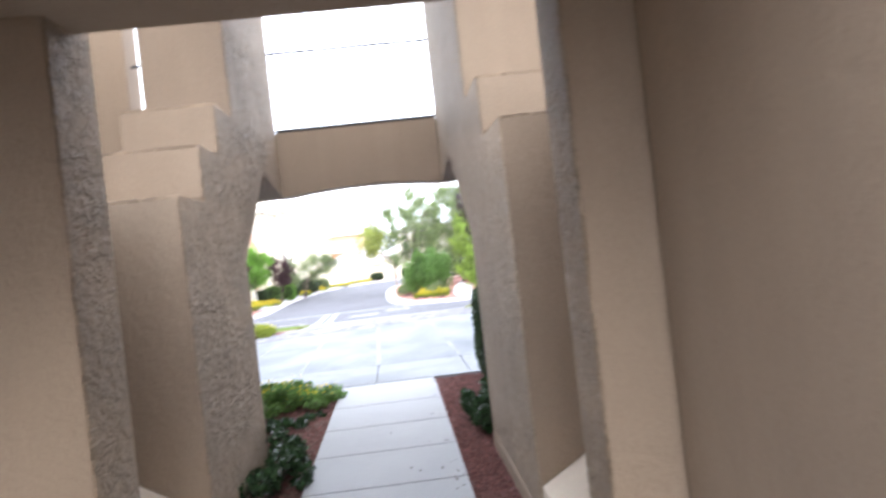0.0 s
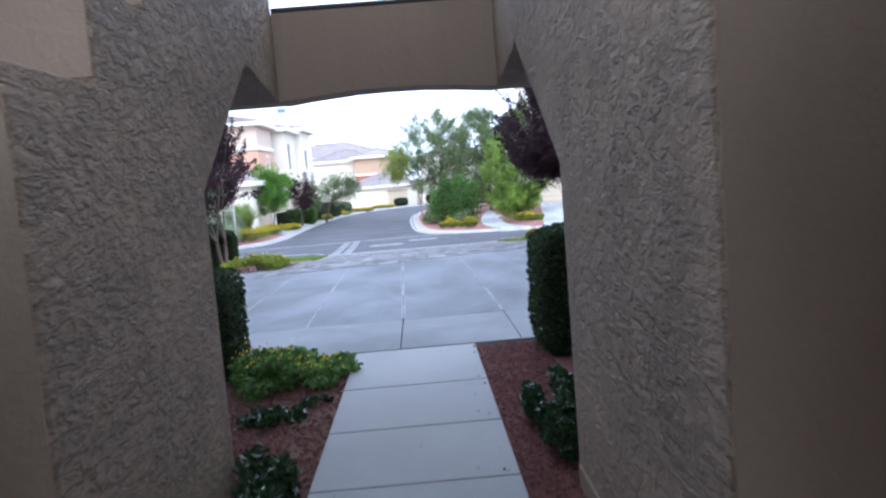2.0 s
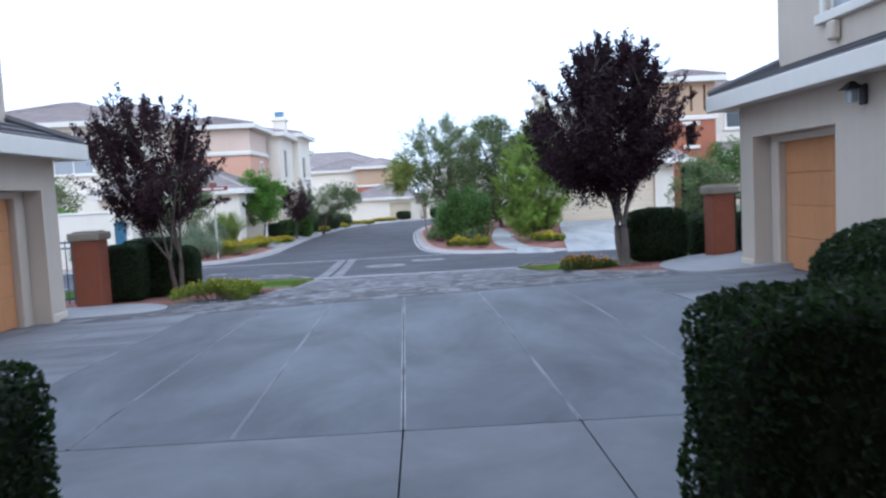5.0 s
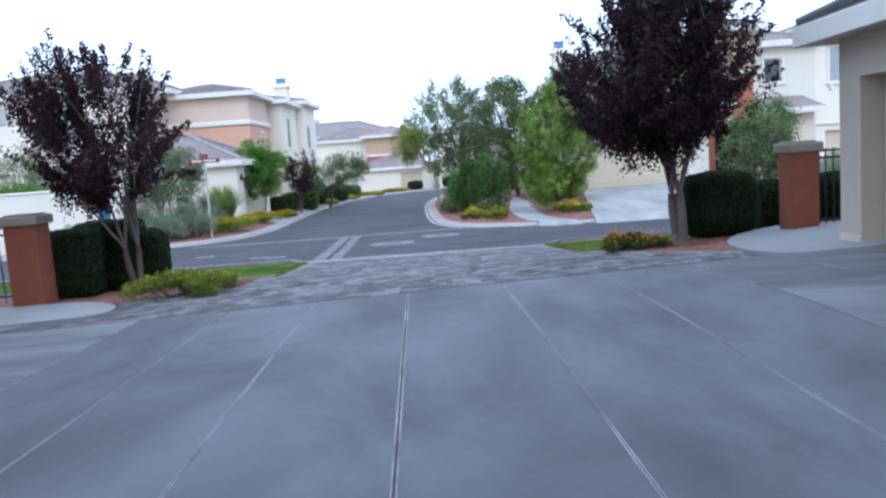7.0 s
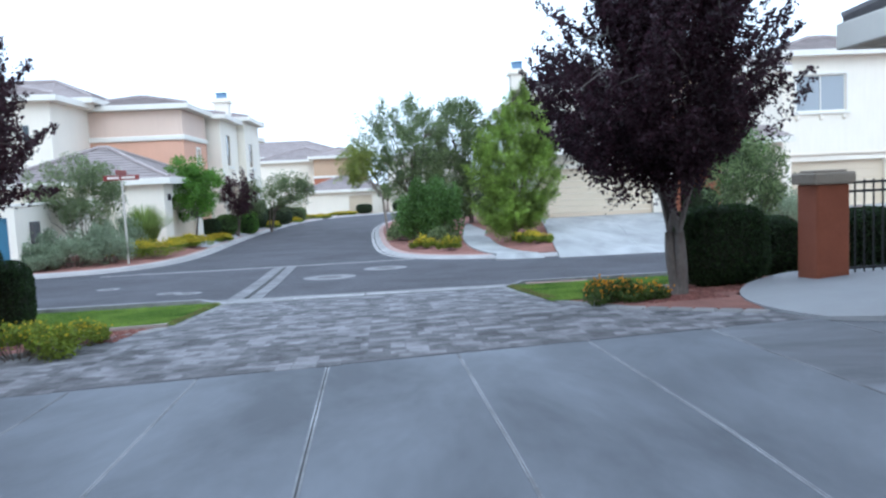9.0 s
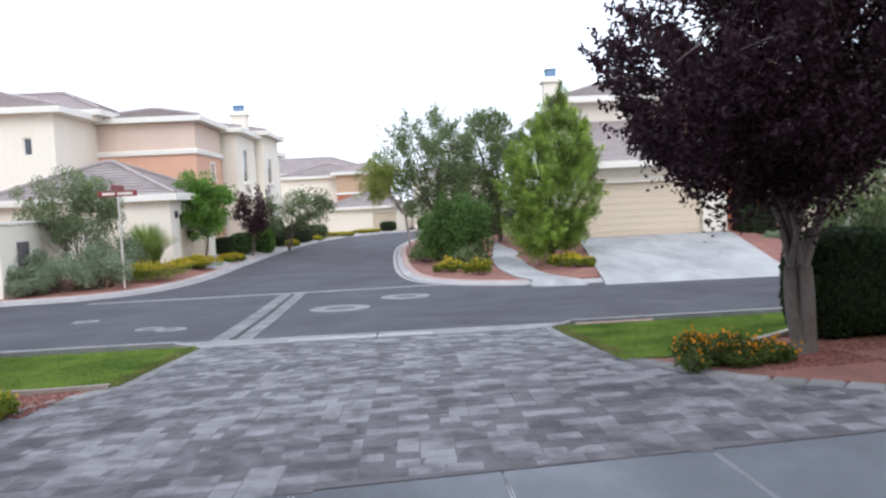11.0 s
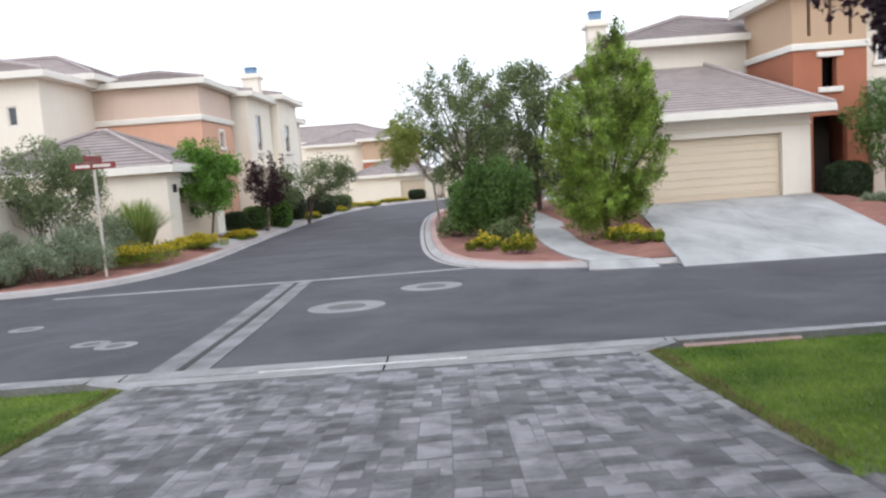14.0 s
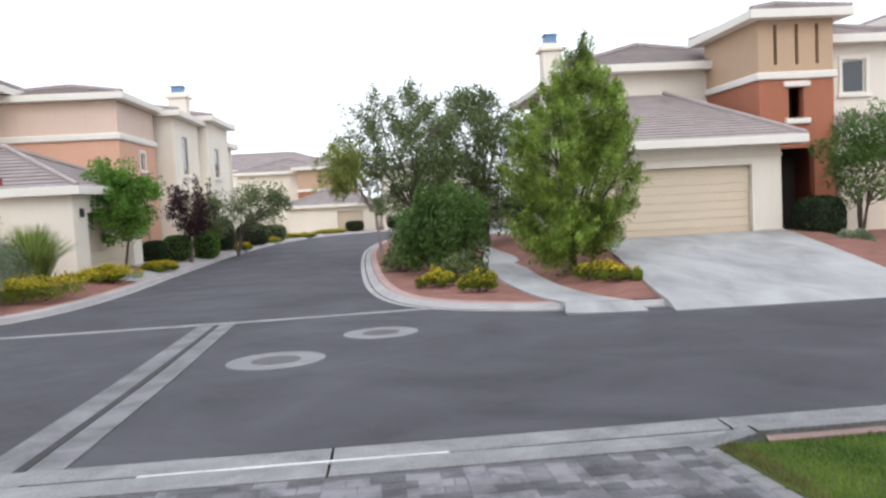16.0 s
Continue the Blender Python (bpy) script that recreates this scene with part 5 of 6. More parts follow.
def tree(label, x, y, z, crown, mat, count, per, leaf, seed, fork=0.7, stems=3, radius=0.09, bark=BARK, spike=0.0, droop=0.0, up=0.0, clump=0.32, hollow=0.35, name="tree", group="", lean=0.15, squash=1.0, cone=0.0, skirt=None):
    """A tree: forked trunk, limbs to every leaf clump and a ragged crown. crown: centre and half sizes."""
    rng = np.random.default_rng(seed)
    t = thing(name, (x, y, z), label, "tree", group)
    (cx, cy, cz), (rx, ry, rz) = crown
    wood = Shape()
    forks = []
    for k in range(stems):
        a = 2 * math.pi * k / stems + rng.uniform(0, 1)
        f = (x + math.cos(a) * lean * fork * 1.6 + (cx - x) * 0.15, y + math.sin(a) * lean * fork * 1.6 + (cy - y) * 0.15, z + fork * rng.uniform(0.85, 1.2))
        limb(wood, rng, (x + 0.05 * math.cos(a), y + 0.05 * math.sin(a), z - 0.1), f, radius, radius * 0.72, 0.05)
        forks.append(f)
    clumps = []
    for k in range(count):
        while True:
            p = rng.uniform(-1, 1, size=3)
            q = np.linalg.norm(p)
            if hollow < q < 1:
                break
        p = p * (0.75 + 0.25 * rng.random())
        taper = 1 - cone * (p[2] + 1) / 2
        c = np.array([cx + p[0] * rx * taper, cy + p[1] * ry * taper, cz + p[2] * rz])
        c += rng.normal(size=3) * 0.06 * rx
        s = clump * rng.uniform(0.6, 1.3)
        r = [s, s, s * squash]
        if spike and p[2] > 0.1 and rng.random() < 0.6:
            c[2] += spike * rng.random()
            r = [s * 0.5, s * 0.5, s * 1.7]
        clumps.append((c, r))
        f = min(forks, key=lambda g: (g[0] - c[0]) ** 2 + (g[1] - c[1]) ** 2)
        if k % 2 == 0 or count < 30:
            mid = (np.array(f) * 0.45 + c * 0.55) + np.array([0, 0, -0.08 * rz])
            limb(wood, rng, f, mid, radius * 0.34, radius * 0.17, 0.10, 3)
            limb(wood, rng, mid, c, radius * 0.17, radius * 0.05, 0.10, 3)
    part("trunk", wood, bark, t, smooth=True, flip=False)
    pts = cloud_points(rng, clumps, per)
    leaf_mesh("crown", pts, mat, t, leaf[0], leaf[1], rng, droop, up)
    return t


def shoot_tree(label, x, y, z, axis, lo, hi, rx, ry, profile, mat, shoots, per, leaf, seed, fork=1.0, limbs=8, radius=0.09, bark=BARK, length=0.55, thin=0.10, rise=1.0, gaps=-0.6, shell=0.5, name="tree", group="", stems=1, drop=0.0, cluster=0.8, ragged=0.22, tilt=0.0):
    """A tree with limbs that fan out of a fork and leafy shoots along them. profile: (height, width) from 0 to 1."""
    rng = np.random.default_rng(seed)
    t = thing(name, (x, y, z), label, "tree", group)
    wood = Shape()
    ax, ay = axis
    heads = []
    for k in range(stems):
        a = 2 * math.pi * k / stems + 0.7
        o = 0.0 if stems == 1 else (0.16 if stems == 2 else 0.10) * fork
        top = (x + math.cos(a) * o + (ax - x) * 0.12, y + math.sin(a) * o, z + fork * rng.uniform(0.9, 1.1))
        limb(wood, rng, (x + 0.03 * math.cos(a) * (stems > 1), y, z - 0.1), top, radius * 1.15, radius * 0.85, 0.04)
        heads.append(top)
    us, ws = [p[0] for p in profile], [p[1] for p in profile]
    joints = []
    for k in range(limbs):
        a = 2 * math.pi * (k + rng.uniform(-0.3, 0.3)) / limbs
        u = rng.uniform(0.35, 0.9)
        w = float(np.interp(u, us, ws)) * rng.uniform(0.45, 0.75)
        end = (ax + math.cos(a) * rx * w, ay + math.sin(a) * ry * w, lo + (hi - lo) * u)
        joints += [tuple(p) for p in limb(wood, rng, heads[k % stems], end, radius * 0.5, radius * 0.08, 0.05, 6)][2:]
    J = np.array(joints)
    mids, dirs, sizes = [], [], []
    while len(mids) < shoots:
        u, a = rng.random(), rng.uniform(0, 2 * math.pi)
        w = float(np.interp(u, us, ws))
        w *= 1.0 + ragged * noise.noise(Vector((math.cos(a) * 1.9 + seed, math.sin(a) * 1.9, u * 5.0))) * 2.0
        if rng.random() > w + 0.12:
            continue
        r = (shell + (1 - shell) * rng.random()) if rng.random() < 0.75 else rng.random()
        p = np.array([ax + tilt * (u - 0.5) + math.cos(a) * rx * w * r, ay + math.sin(a) * ry * w * r, lo + (hi - lo) * u])
        if noise.noise(Vector(p / cluster + seed)) < gaps:
            continue
        d = np.array([math.cos(a) * w * r, math.sin(a) * w * r, rise * (0.35 + 0.9 * u) - drop]) + rng.normal(size=3) * 0.28
        d /= np.linalg.norm(d)
        mids.append(p)
        dirs.append(d)
        sizes.append(length * rng.uniform(0.55, 1.3))
    for k in range(0, len(mids), 3):
        g = J[np.argmin(((J - mids[k]) ** 2).sum(1))]
        limb(wood, rng, g, mids[k] + dirs[k] * sizes[k] * 0.3, radius * 0.13, radius * 0.04, 0.08, 3)
    part("trunk", wood, bark, t, smooth=True, flip=False)
    mids, dirs, sizes = np.array(mids), np.array(dirs), np.array(sizes)
    s = rng.uniform(-0.5, 0.5, size=(len(mids), per, 1))
    spread = rng.normal(size=(len(mids), per, 3)) * thin * (0.65 - 0.7 * s)
    pts = (mids[:, None] + dirs[:, None] * sizes[:, None, None] * s + spread).reshape(-1, 3)
    leaf_mesh("crown", pts, mat, t, leaf[0], leaf[1], rng, up=0.3 * rise - drop)
    return t


def hedge(label, x0, x1, y0, y1, z0, z1, mat=None, n=None, leaf=(0.05, 0.03), seed=1, round_=0.18, name="hedge", group="clipped hedges"):
    """A clipped hedge: a core painted near black for the shade inside, under a coat of small leaves."""
    rng = np.random.default_rng(seed)
    t = thing(name, ((x0 + x1) / 2, (y0 + y1) / 2, z0), label, "hedge", group)
    cx, cy, cz, hx, hy, hz = (x0 + x1) / 2, (y0 + y1) / 2, (z0 + z1) / 2, (x1 - x0) / 2, (y1 - y0) / 2, (z1 - z0) / 2
    e = 2.0 / max(0.12, round_)
    area = 8 * (hx * hy + hx * hz + hy * hz)
    n = n or int(min(16000, area * 1500))
    p = rng.uniform(-1, 1, size=(n, 3))
    ax = rng.choice(3, size=n, p=np.array([hy * hz, hx * hz, hx * hy]) / (hy * hz + hx * hz + hx * hy))
    p[np.arange(n), ax] = np.sign(p[np.arange(n), ax])
    ex = 7.0 if round_ < 0.25 else 3.2

    def puff(q):
        return q / (np.abs(q) ** ex).sum(1)[:, None] ** (1 / ex)

    q = puff(p)
    lump = np.array([noise.noise(Vector((a * hx * 3.1 + seed, b * hy * 3.1, c * hz * 3.1))) for a, b, c in q])[:, None]
    q = q * (1 + 0.05 * lump + rng.normal(size=(n, 1)) * 0.012)
    pts = q * np.array([hx, hy, hz]) + np.array([cx, cy, cz])
    pts[:, 2] = np.maximum(pts[:, 2], z0 + 0.01)
    bm = bmesh.new()
    bmesh.ops.create_cube(bm, size=2)
    bmesh.ops.subdivide_edges(bm, edges=bm.edges[:], cuts=5, use_grid_fill=True)
    v = puff(np.array([v.co for v in bm.verts])) * np.array([hx, hy, hz]) * 0.955 + np.array([cx, cy, cz])
    sh = Shape()
    bm.verts.index_update()
    sh.v, sh.f = [tuple(a) for a in v], [tuple(w.index for w in f.verts) for f in bm.faces]
    bm.free()
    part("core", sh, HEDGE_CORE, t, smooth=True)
    leaf_mesh("foliage", pts, mat or LEAF_DARK, t, leaf[0], leaf[1], rng)
    return t


def mound(label, x, y, z, rx, ry, h, mat, n=1500, leaf=(0.07, 0.03), flower=None, flowers=0, seed=1, name="shrub", group="", up=0.3, flower_size=0.045, category="shrub"):
    """A low loose shrub of leaves with stems, and flowers over it."""
    rng = np.random.default_rng(seed)
    t = thing(name, (x, y, z), label, category, group)
    stems = Shape()
    clumps = []
    for k in range(max(8, int(14 * rx * ry / 0.25) if rx * ry < 0.6 else 34)):
        a, r = rng.uniform(0, 2 * math.pi), math.sqrt(rng.random())
        dome = math.sqrt(max(0.05, 1 - r * r * 0.8))
        c = (x + math.cos(a) * r * rx * 0.85, y + math.sin(a) * r * ry * 0.85, z + h * dome * rng.uniform(0.3, 0.85))
        clumps.append((c, (rx * 0.26, ry * 0.26, h * 0.26)))
        stems.tube([(x + 0.3 * (c[0] - x), y + 0.3 * (c[1] - y), z - 0.05), c], [0.012, 0.005], 4)
    part("woody_base", stems, BARK, t, flip=False)
    pts = cloud_points(rng, clumps, max(12, n // len(clumps)))
    pts[:, 2] = np.maximum(pts[:, 2], z + 0.01)
    leaf_mesh("foliage", pts, mat, t, leaf[0], leaf[1], rng, up=up)
    if flowers:
        top = pts[pts[:, 2] > z + h * 0.45]
        top = top[rng.choice(len(top), size=min(flowers, len(top)), replace=False)] + rng.normal(size=(min(flowers, len(top)), 3)) * 0.03 + np.array([0, 0, 0.03])
        leaf_mesh("blossom", top, flower, t, flower_size, flower_size * 0.9, rng, up=1.0, kind="stuff")
    return t


def blades_clump(label, x, y, z, r, h, mat, n, seed, name="ornamental_grass"):
    rng = np.random.default_rng(seed)
    t = thing(name, (x, y, z), label, "grass plant")
    sh = Shape()
    for k in range(n):
        a, l = rng.uniform(0, 2 * math.pi), rng.uniform(0.25, 1.0)
        d = Vector((math.cos(a), math.sin(a), 0))
        b = Vector((x, y, z)) + d * r * 0.15 * rng.random()
        s = d.cross(Vector((0, 0, 1))) * 0.018
        m = b + d * r * l * 0.4 + Vector((0, 0, h * (1.05 - 0.45 * l) * 0.7))
        e = b + d * r * l + Vector((0, 0, h * (1.05 - 0.45 * l)))
        sh.quad(b - s, b + s, m + s * 0.8, m - s * 0.8)
        sh.quad(m - s * 0.8, m + s * 0.8, e)
    part("blades", sh, mat, t, flip=False)
    return t


VASE = ((0, 0.2), (0.1, 0.66), (0.22, 0.98), (0.5, 1.0), (0.78, 0.93), (0.9, 0.7), (1, 0.4))
BROAD = ((0, 0.22), (0.1, 0.72), (0.22, 1.0), (0.45, 1.0), (0.65, 0.86), (0.82, 0.62), (1, 0.28))
shoot_tree("dark purple-leaved plum tree with a forked grey trunk", 4.50, 21.75, -0.02, (4.10, 21.34), 1.54, 4.2, 1.48, 1.42, BROAD, LEAF_PLUM, 500, 180, (0.058, 0.037), 19, 0.8, 9, 0.075, length=0.85, thin=0.08, rise=1.1, gaps=-0.09, ragged=0.2, stems=3, bark=BARK_GREY, name="plum_tree", group="plum trees", tilt=0.45, cluster=0.6)
shoot_tree("dark purple-leaved plum tree with thin forked stems", -4.78, 21.8, -0.22, (-5.2, 21.8), 1.35, 3.6, 1.25, 1.15, VASE, LEAF_PLUM_RED, 230, 135, (0.06, 0.04), 23, 0.7, 8, 0.05, length=0.9, thin=0.075, rise=1.5, gaps=-0.02, ragged=0.36, name="plum_tree", group="plum trees", stems=2, cluster=0.6)
tree("young green street tree with a slim trunk", -8.75, 49.5, -0.8, ((-8.85, 49.4, 1.85), (2.05, 1.7, 1.6)), LEAF_BRIGHT, 105, 130, (0.12, 0.07), 31, 1.3, 1, 0.055, clump=0.42, group="street trees", cone=0.35)
tree("small purple-leaved plum tree by the kerb", -7.9, 56, -0.95, ((-7.75, 56, 1.35), (1.15, 1.1, 1.2)), LEAF_PLUM_RED, 60, 80, (0.12, 0.06), 37, 1.0, 3, 0.05, spike=0.4, clump=0.34, name="plum_tree", group="plum trees")
tree("grey-green street tree with a loose crown", -6.9, 62, -1.05, ((-5.75, 62, 1.35), (1.9, 1.6, 1.25)), LEAF_OLIVE, 70, 90, (0.14, 0.06), 41, 1.1, 3, 0.06, clump=0.48, group="street trees")
tree("grey-green street tree with a loose crown", -7.9, 59, -1.05, ((-7.4, 59, 0.9), (0.8, 0.8, 1.35)), LEAF_OLIVE, 36, 80, (0.14, 0.06), 43, 0.6, 3, 0.05, clump=0.4, group="street trees")
tree("grey-green olive-like tree with several thin stems", -10.8, 41, -0.6, ((-10.75, 41, 1.75), (1.75, 1.4, 1.35)), LEAF_OLIVE, 100, 120, (0.11, 0.045), 47, 0.6, 5, 0.04, clump=0.36, group="street trees", lean=0.35, bark=BARK_PALE)
CONE = ((0, 0.3), (0.08, 0.66), (0.25, 0.9), (0.48, 1.0), (0.64, 0.9), (0.78, 0.6), (0.9, 0.3), (1, 0.05))
shoot_tree("bright green pine-like tree with a shaggy upright crown", 5.35, 40.0, -0.55, (5.5, 40), -0.4, 4.85, 1.72, 1.6, CONE, LEAF_PINE, 560, 150, (0.10, 0.028), 53, 0.7, 12, 0.10, length=0.75, thin=0.12, rise=1.25, gaps=-0.06, ragged=0.2, shell=0.6, name="pine_tree", cluster=0.5, tilt=0.6)
DOME = ((0, 0.45), (0.2, 0.85), (0.45, 1.0), (0.7, 0.85), (0.88, 0.6), (1, 0.25))
shoot_tree("large grey-green tree with a drooping open crown", 2.2, 54, -0.95, (1.5, 54), 0.9, 5.9, 2.9, 2.4, DOME, LEAF_GREEN, 300, 75, (0.15, 0.05), 59, 1.7, 10, 0.13, length=1.1, thin=0.20, rise=0.9, gaps=0.10, group="large trees", drop=0.35, cluster=0.8)
shoot_tree("large grey-green tree with a drooping open crown", 5.6, 57, -0.95, (5.2, 57), -0.3, 6.1, 3.0, 2.4, DOME, LEAF_GREEN, 440, 80, (0.16, 0.055), 61, 1.7, 10, 0.13, length=1.1, thin=0.22, rise=0.5, gaps=0.08, group="large trees", drop=0.35, cluster=0.8)
shoot_tree("yellow-green willowy tree leaning over the street", 0.6, 52, -0.95, (-0.85, 51.5), 1.7, 3.75, 0.95, 0.9, DOME, LEAF_WILLOW, 90, 70, (0.15, 0.035), 67, 1.8, 7, 0.06, length=0.8, thin=0.13, rise=0.2, gaps=-0.05, group="large trees", drop=0.7, cluster=0.6, bark=BARK_PALE)
tree("small leafy tree in the front garden", 15.3, 43.4, -0.4, ((15.3, 43.2, 2.0), (1.5, 1.3, 1.6)), LEAF_SHRUB, 70, 100, (0.14, 0.05), 71, 0.8, 4, 0.05, clump=0.45)
tree("feathery green tree behind the clipped hedge", 8.4, 27.5, -0.5, ((8.3, 27.6, 1.35), (1.0, 0.9, 0.95)), LEAF_GREEN, 50, 90, (0.13, 0.035), 73, 0.6, 4, 0.04, clump=0.34, up=0.4)
tree("small clipped round tree by a far garage", 0.6, 88.2, -1.3, ((0.6, 88.2, 0.9), (0.8, 0.8, 0.75)), LEAF_GREEN, 18, 50, (0.2, 0.1), 79, 1.4, 1, 0.06, clump=0.45)

hedge("dense dark green clipped hedge beside the walk", 1.43, 3.1, 8.52, 9.34, -0.03, 1.17, seed=1, leaf=(0.045, 0.028))
hedge("dense dark green clipped hedge beside the walk", -3.0, -1.40, 8.50, 9.36, -0.03, 1.0, seed=2, leaf=(0.045, 0.028))
hedge("tall dark green clipped shrub behind the hedge", 2.75, 4.2, 9.9, 11.0, 0.0, 1.32, seed=3, leaf=(0.05, 0.03), round_=0.5)
hedge("dark green clipped hedge beside the red pillar", -6.62, -5.72, 22.1, 22.88, -0.35, 0.82, seed=4)
hedge("dark green clipped hedge under the plum tree", -6.4, -5.25, 22.9, 23.7, -0.38, 0.90, seed=5)
hedge("rounded dark green clipped bush under the plum tree", -5.46, -4.84, 23.1, 23.85, -0.4, 0.68, seed=15, round_=0.4)
hedge("rounded dark green clipped hedge under the plum tree", 4.78, 6.2, 22.35, 23.05, -0.15, 1.03, seed=6, round_=0.4)
hedge("dark green clipped hedge beside the red pillar", 6.5, 7.12, 23.2, 24.0, -0.2, 0.76, seed=7, round_=0.4)
hedge("dark clipped hedge behind the iron gate", 7.3, 8.8, 22.6, 23.6, -0.2, 0.85, seed=8, round_=0.5)
hedge("dark clipped bush beside the garage", 13.15, 14.45, 42.6, 43.8, -0.55, 0.78, seed=9, round_=0.35, leaf=(0.09, 0.05), n=3500)
for k, (x, y, w, h, m) in enumerate(((-8.95, 54.2, 0.95, 0.9, LEAF_DARK), (-8.55, 56.3, 1.25, 1.1, LEAF_SHRUB), (-7.75, 58.6, 1.15, 1.35, LEAF_BRIGHT), (-8.3, 64.5, 1.6, 1.7, LEAF_DARK), (-7.6, 71, 2.0, 1.4, LEAF_DARK), (-6.9, 76, 1.7, 1.2, LEAF_GREEN), (-1.6, 89, 1.6, 0.9, LEAF_DARK), (2.0, 89.6, 1.5, 1.1, LEAF_DARK))):
    z = land(x, y) + 0.1 + (verge_rise(x, y) if x < -4 else 0)
    hedge("clipped green bush along the street verge" if m != LEAF_DARK else "clipped dark bush along the street verge", x - w / 2, x + w / 2, y - w / 2, y + w / 2, z, z + h, m, 2200, (0.10, 0.055), 20 + k, 0.35, group="street bushes")

mound("low shrub with yellow flowers at the end of the walk", -0.95, 8.55, -0.03, 0.66, 0.72, 0.31, LEAF_SHRUB, 4200, (0.06, 0.035), FLOWER, 260, 81, group="entry shrubs", flower_size=0.03)
mound("dark glossy ground-cover plant beside the walk", -0.66, 5.25, -0.03, 0.34, 1.05, 0.36, LEAF_IVY, 3200, (0.06, 0.035), None, 0, 82, "ground_cover", "entry shrubs")
mound("small dark ground-cover plant on the gravel", -0.78, 7.35, -0.03, 0.30, 0.26, 0.14, LEAF_IVY, 260, (0.075, 0.045), None, 0, 83, "ground_cover", "entry shrubs")
mound("small dark ground-cover plant on the gravel", -0.55, 7.75, -0.03, 0.16, 0.14, 0.08, LEAF_IVY, 110, (0.06, 0.04), None, 0, 87, "ground_cover", "entry shrubs")
mound("dark leafy plant against the wall", 1.16, 6.55, -0.03, 0.28, 0.72, 0.46, LEAF_IVY, 2600, (0.065, 0.04), None, 0, 84, "ground_cover", "entry shrubs")
mound("low shrub with yellow flowers under the plum tree", -3.8, 20.75, -0.25, 0.85, 0.62, 0.45, LEAF_LIME, 3800, (0.06, 0.03), FLOWER, 260, 85, group="flowering shrubs", flower_size=0.04)
mound("low shrub with yellow flowers at the edge of the pavers", -3.35, 21.5, -0.28, 0.42, 0.42, 0.32, LEAF_LIME, 1500, (0.06, 0.03), FLOWER, 110, 88, group="flowering shrubs", flower_size=0.04)
mound("low shrub with orange-yellow flowers beside the lawn", 3.58, 21.50, -0.15, 0.70, 0.52, 0.33, LEAF_BLOOM, 5200, (0.06, 0.022), FLOWER_ORANGE, 330, 86, group="flowering shrubs", flower_size=0.04)
mound("large rounded dark green shrub on the planted corner", 2.45, 43.9, -0.92, 1.6, 1.4, 2.85, LEAF_SHRUB, 11000, (0.14, 0.07), None, 0, 91, "shrub", "corner shrubs")
mound("dark green shrub at the foot of the pine", 5.95, 43.2, -0.75, 0.55, 0.7, 1.0, LEAF_DARK, 2200, (0.13, 0.06), None, 0, 92, "shrub", "corner shrubs")
mound("dark green shrub deep in the planting", 3.3, 58, -1.0, 1.4, 1.4, 3.4, LEAF_DARK, 4200, (0.2, 0.1), None, 0, 93, "shrub", "corner shrubs")
mound("dark green shrub deep in the planting", 8.7, 61, -1.0, 1.5, 1.4, 3.6, LEAF_DARK, 3200, (0.2, 0.1), None, 0, 94, "shrub", "corner shrubs")
mound("dark green shrub where the footpath bends away", 9.4, 79, -1.2, 3.0, 1.6, 2.6, LEAF_DARK, 4000, (0.2, 0.1), None, 0, 98, "shrub", "corner shrubs")
mound("green shrub at the edge of the planting", 1.25, 45.6, -0.92, 0.75, 0.8, 0.8, LEAF_GREEN, 1600, (0.12, 0.06), None, 0, 95, "shrub", "corner shrubs")
mound("green shrub at the edge of the planting", 2.75, 41.6, -0.9, 0.7, 0.7, 0.8, LEAF_GREEN, 1700, (0.12, 0.05), None, 0, 96, "shrub", "corner shrubs")
mound("green shrub under the large trees", 2.3, 49.5, -0.95, 1.6, 1.4, 2.2, LEAF_GREEN, 4200, (0.16, 0.08), None, 0, 97, "shrub", "corner shrubs")
for k, (x, y, rx, ry, h) in enumerate(((1.85, 39.9, 0.52, 0.5, 0.5), (2.75, 38.2, 0.52, 0.48, 0.5), (5.4, 38.3, 0.5, 0.5, 0.45), (5.75, 37.3, 0.46, 0.5, 0.45), (-8.75, 42.0, 1.65, 1.15, 0.8), (-8.25, 46.4, 1.05, 0.8, 0.58), (-7.95, 51.2, 0.75, 0.7, 0.38), (-7.6, 66, 0.9, 0.7, 0.5), (-7.0, 74, 1.0, 0.8, 0.4), (-5.6, 80.5, 1.3, 0.7, 0.4), (-3.6, 85.3, 1.6, 0.6, 0.4))):
    z = land(x, y) + 0.1 + (verge_rise(x, y) if x < -4 else bed_rise(x, y))
    mound("low yellow-flowering shrub on red gravel", x, y, z, rx, ry, h, LEAF_LIME, 1900 if x > 0 else 3600, (0.09, 0.04), FLOWER, 300 if x > 0 else 1900, 100 + k, "shrub", "yellow shrubs", flower_size=0.07)
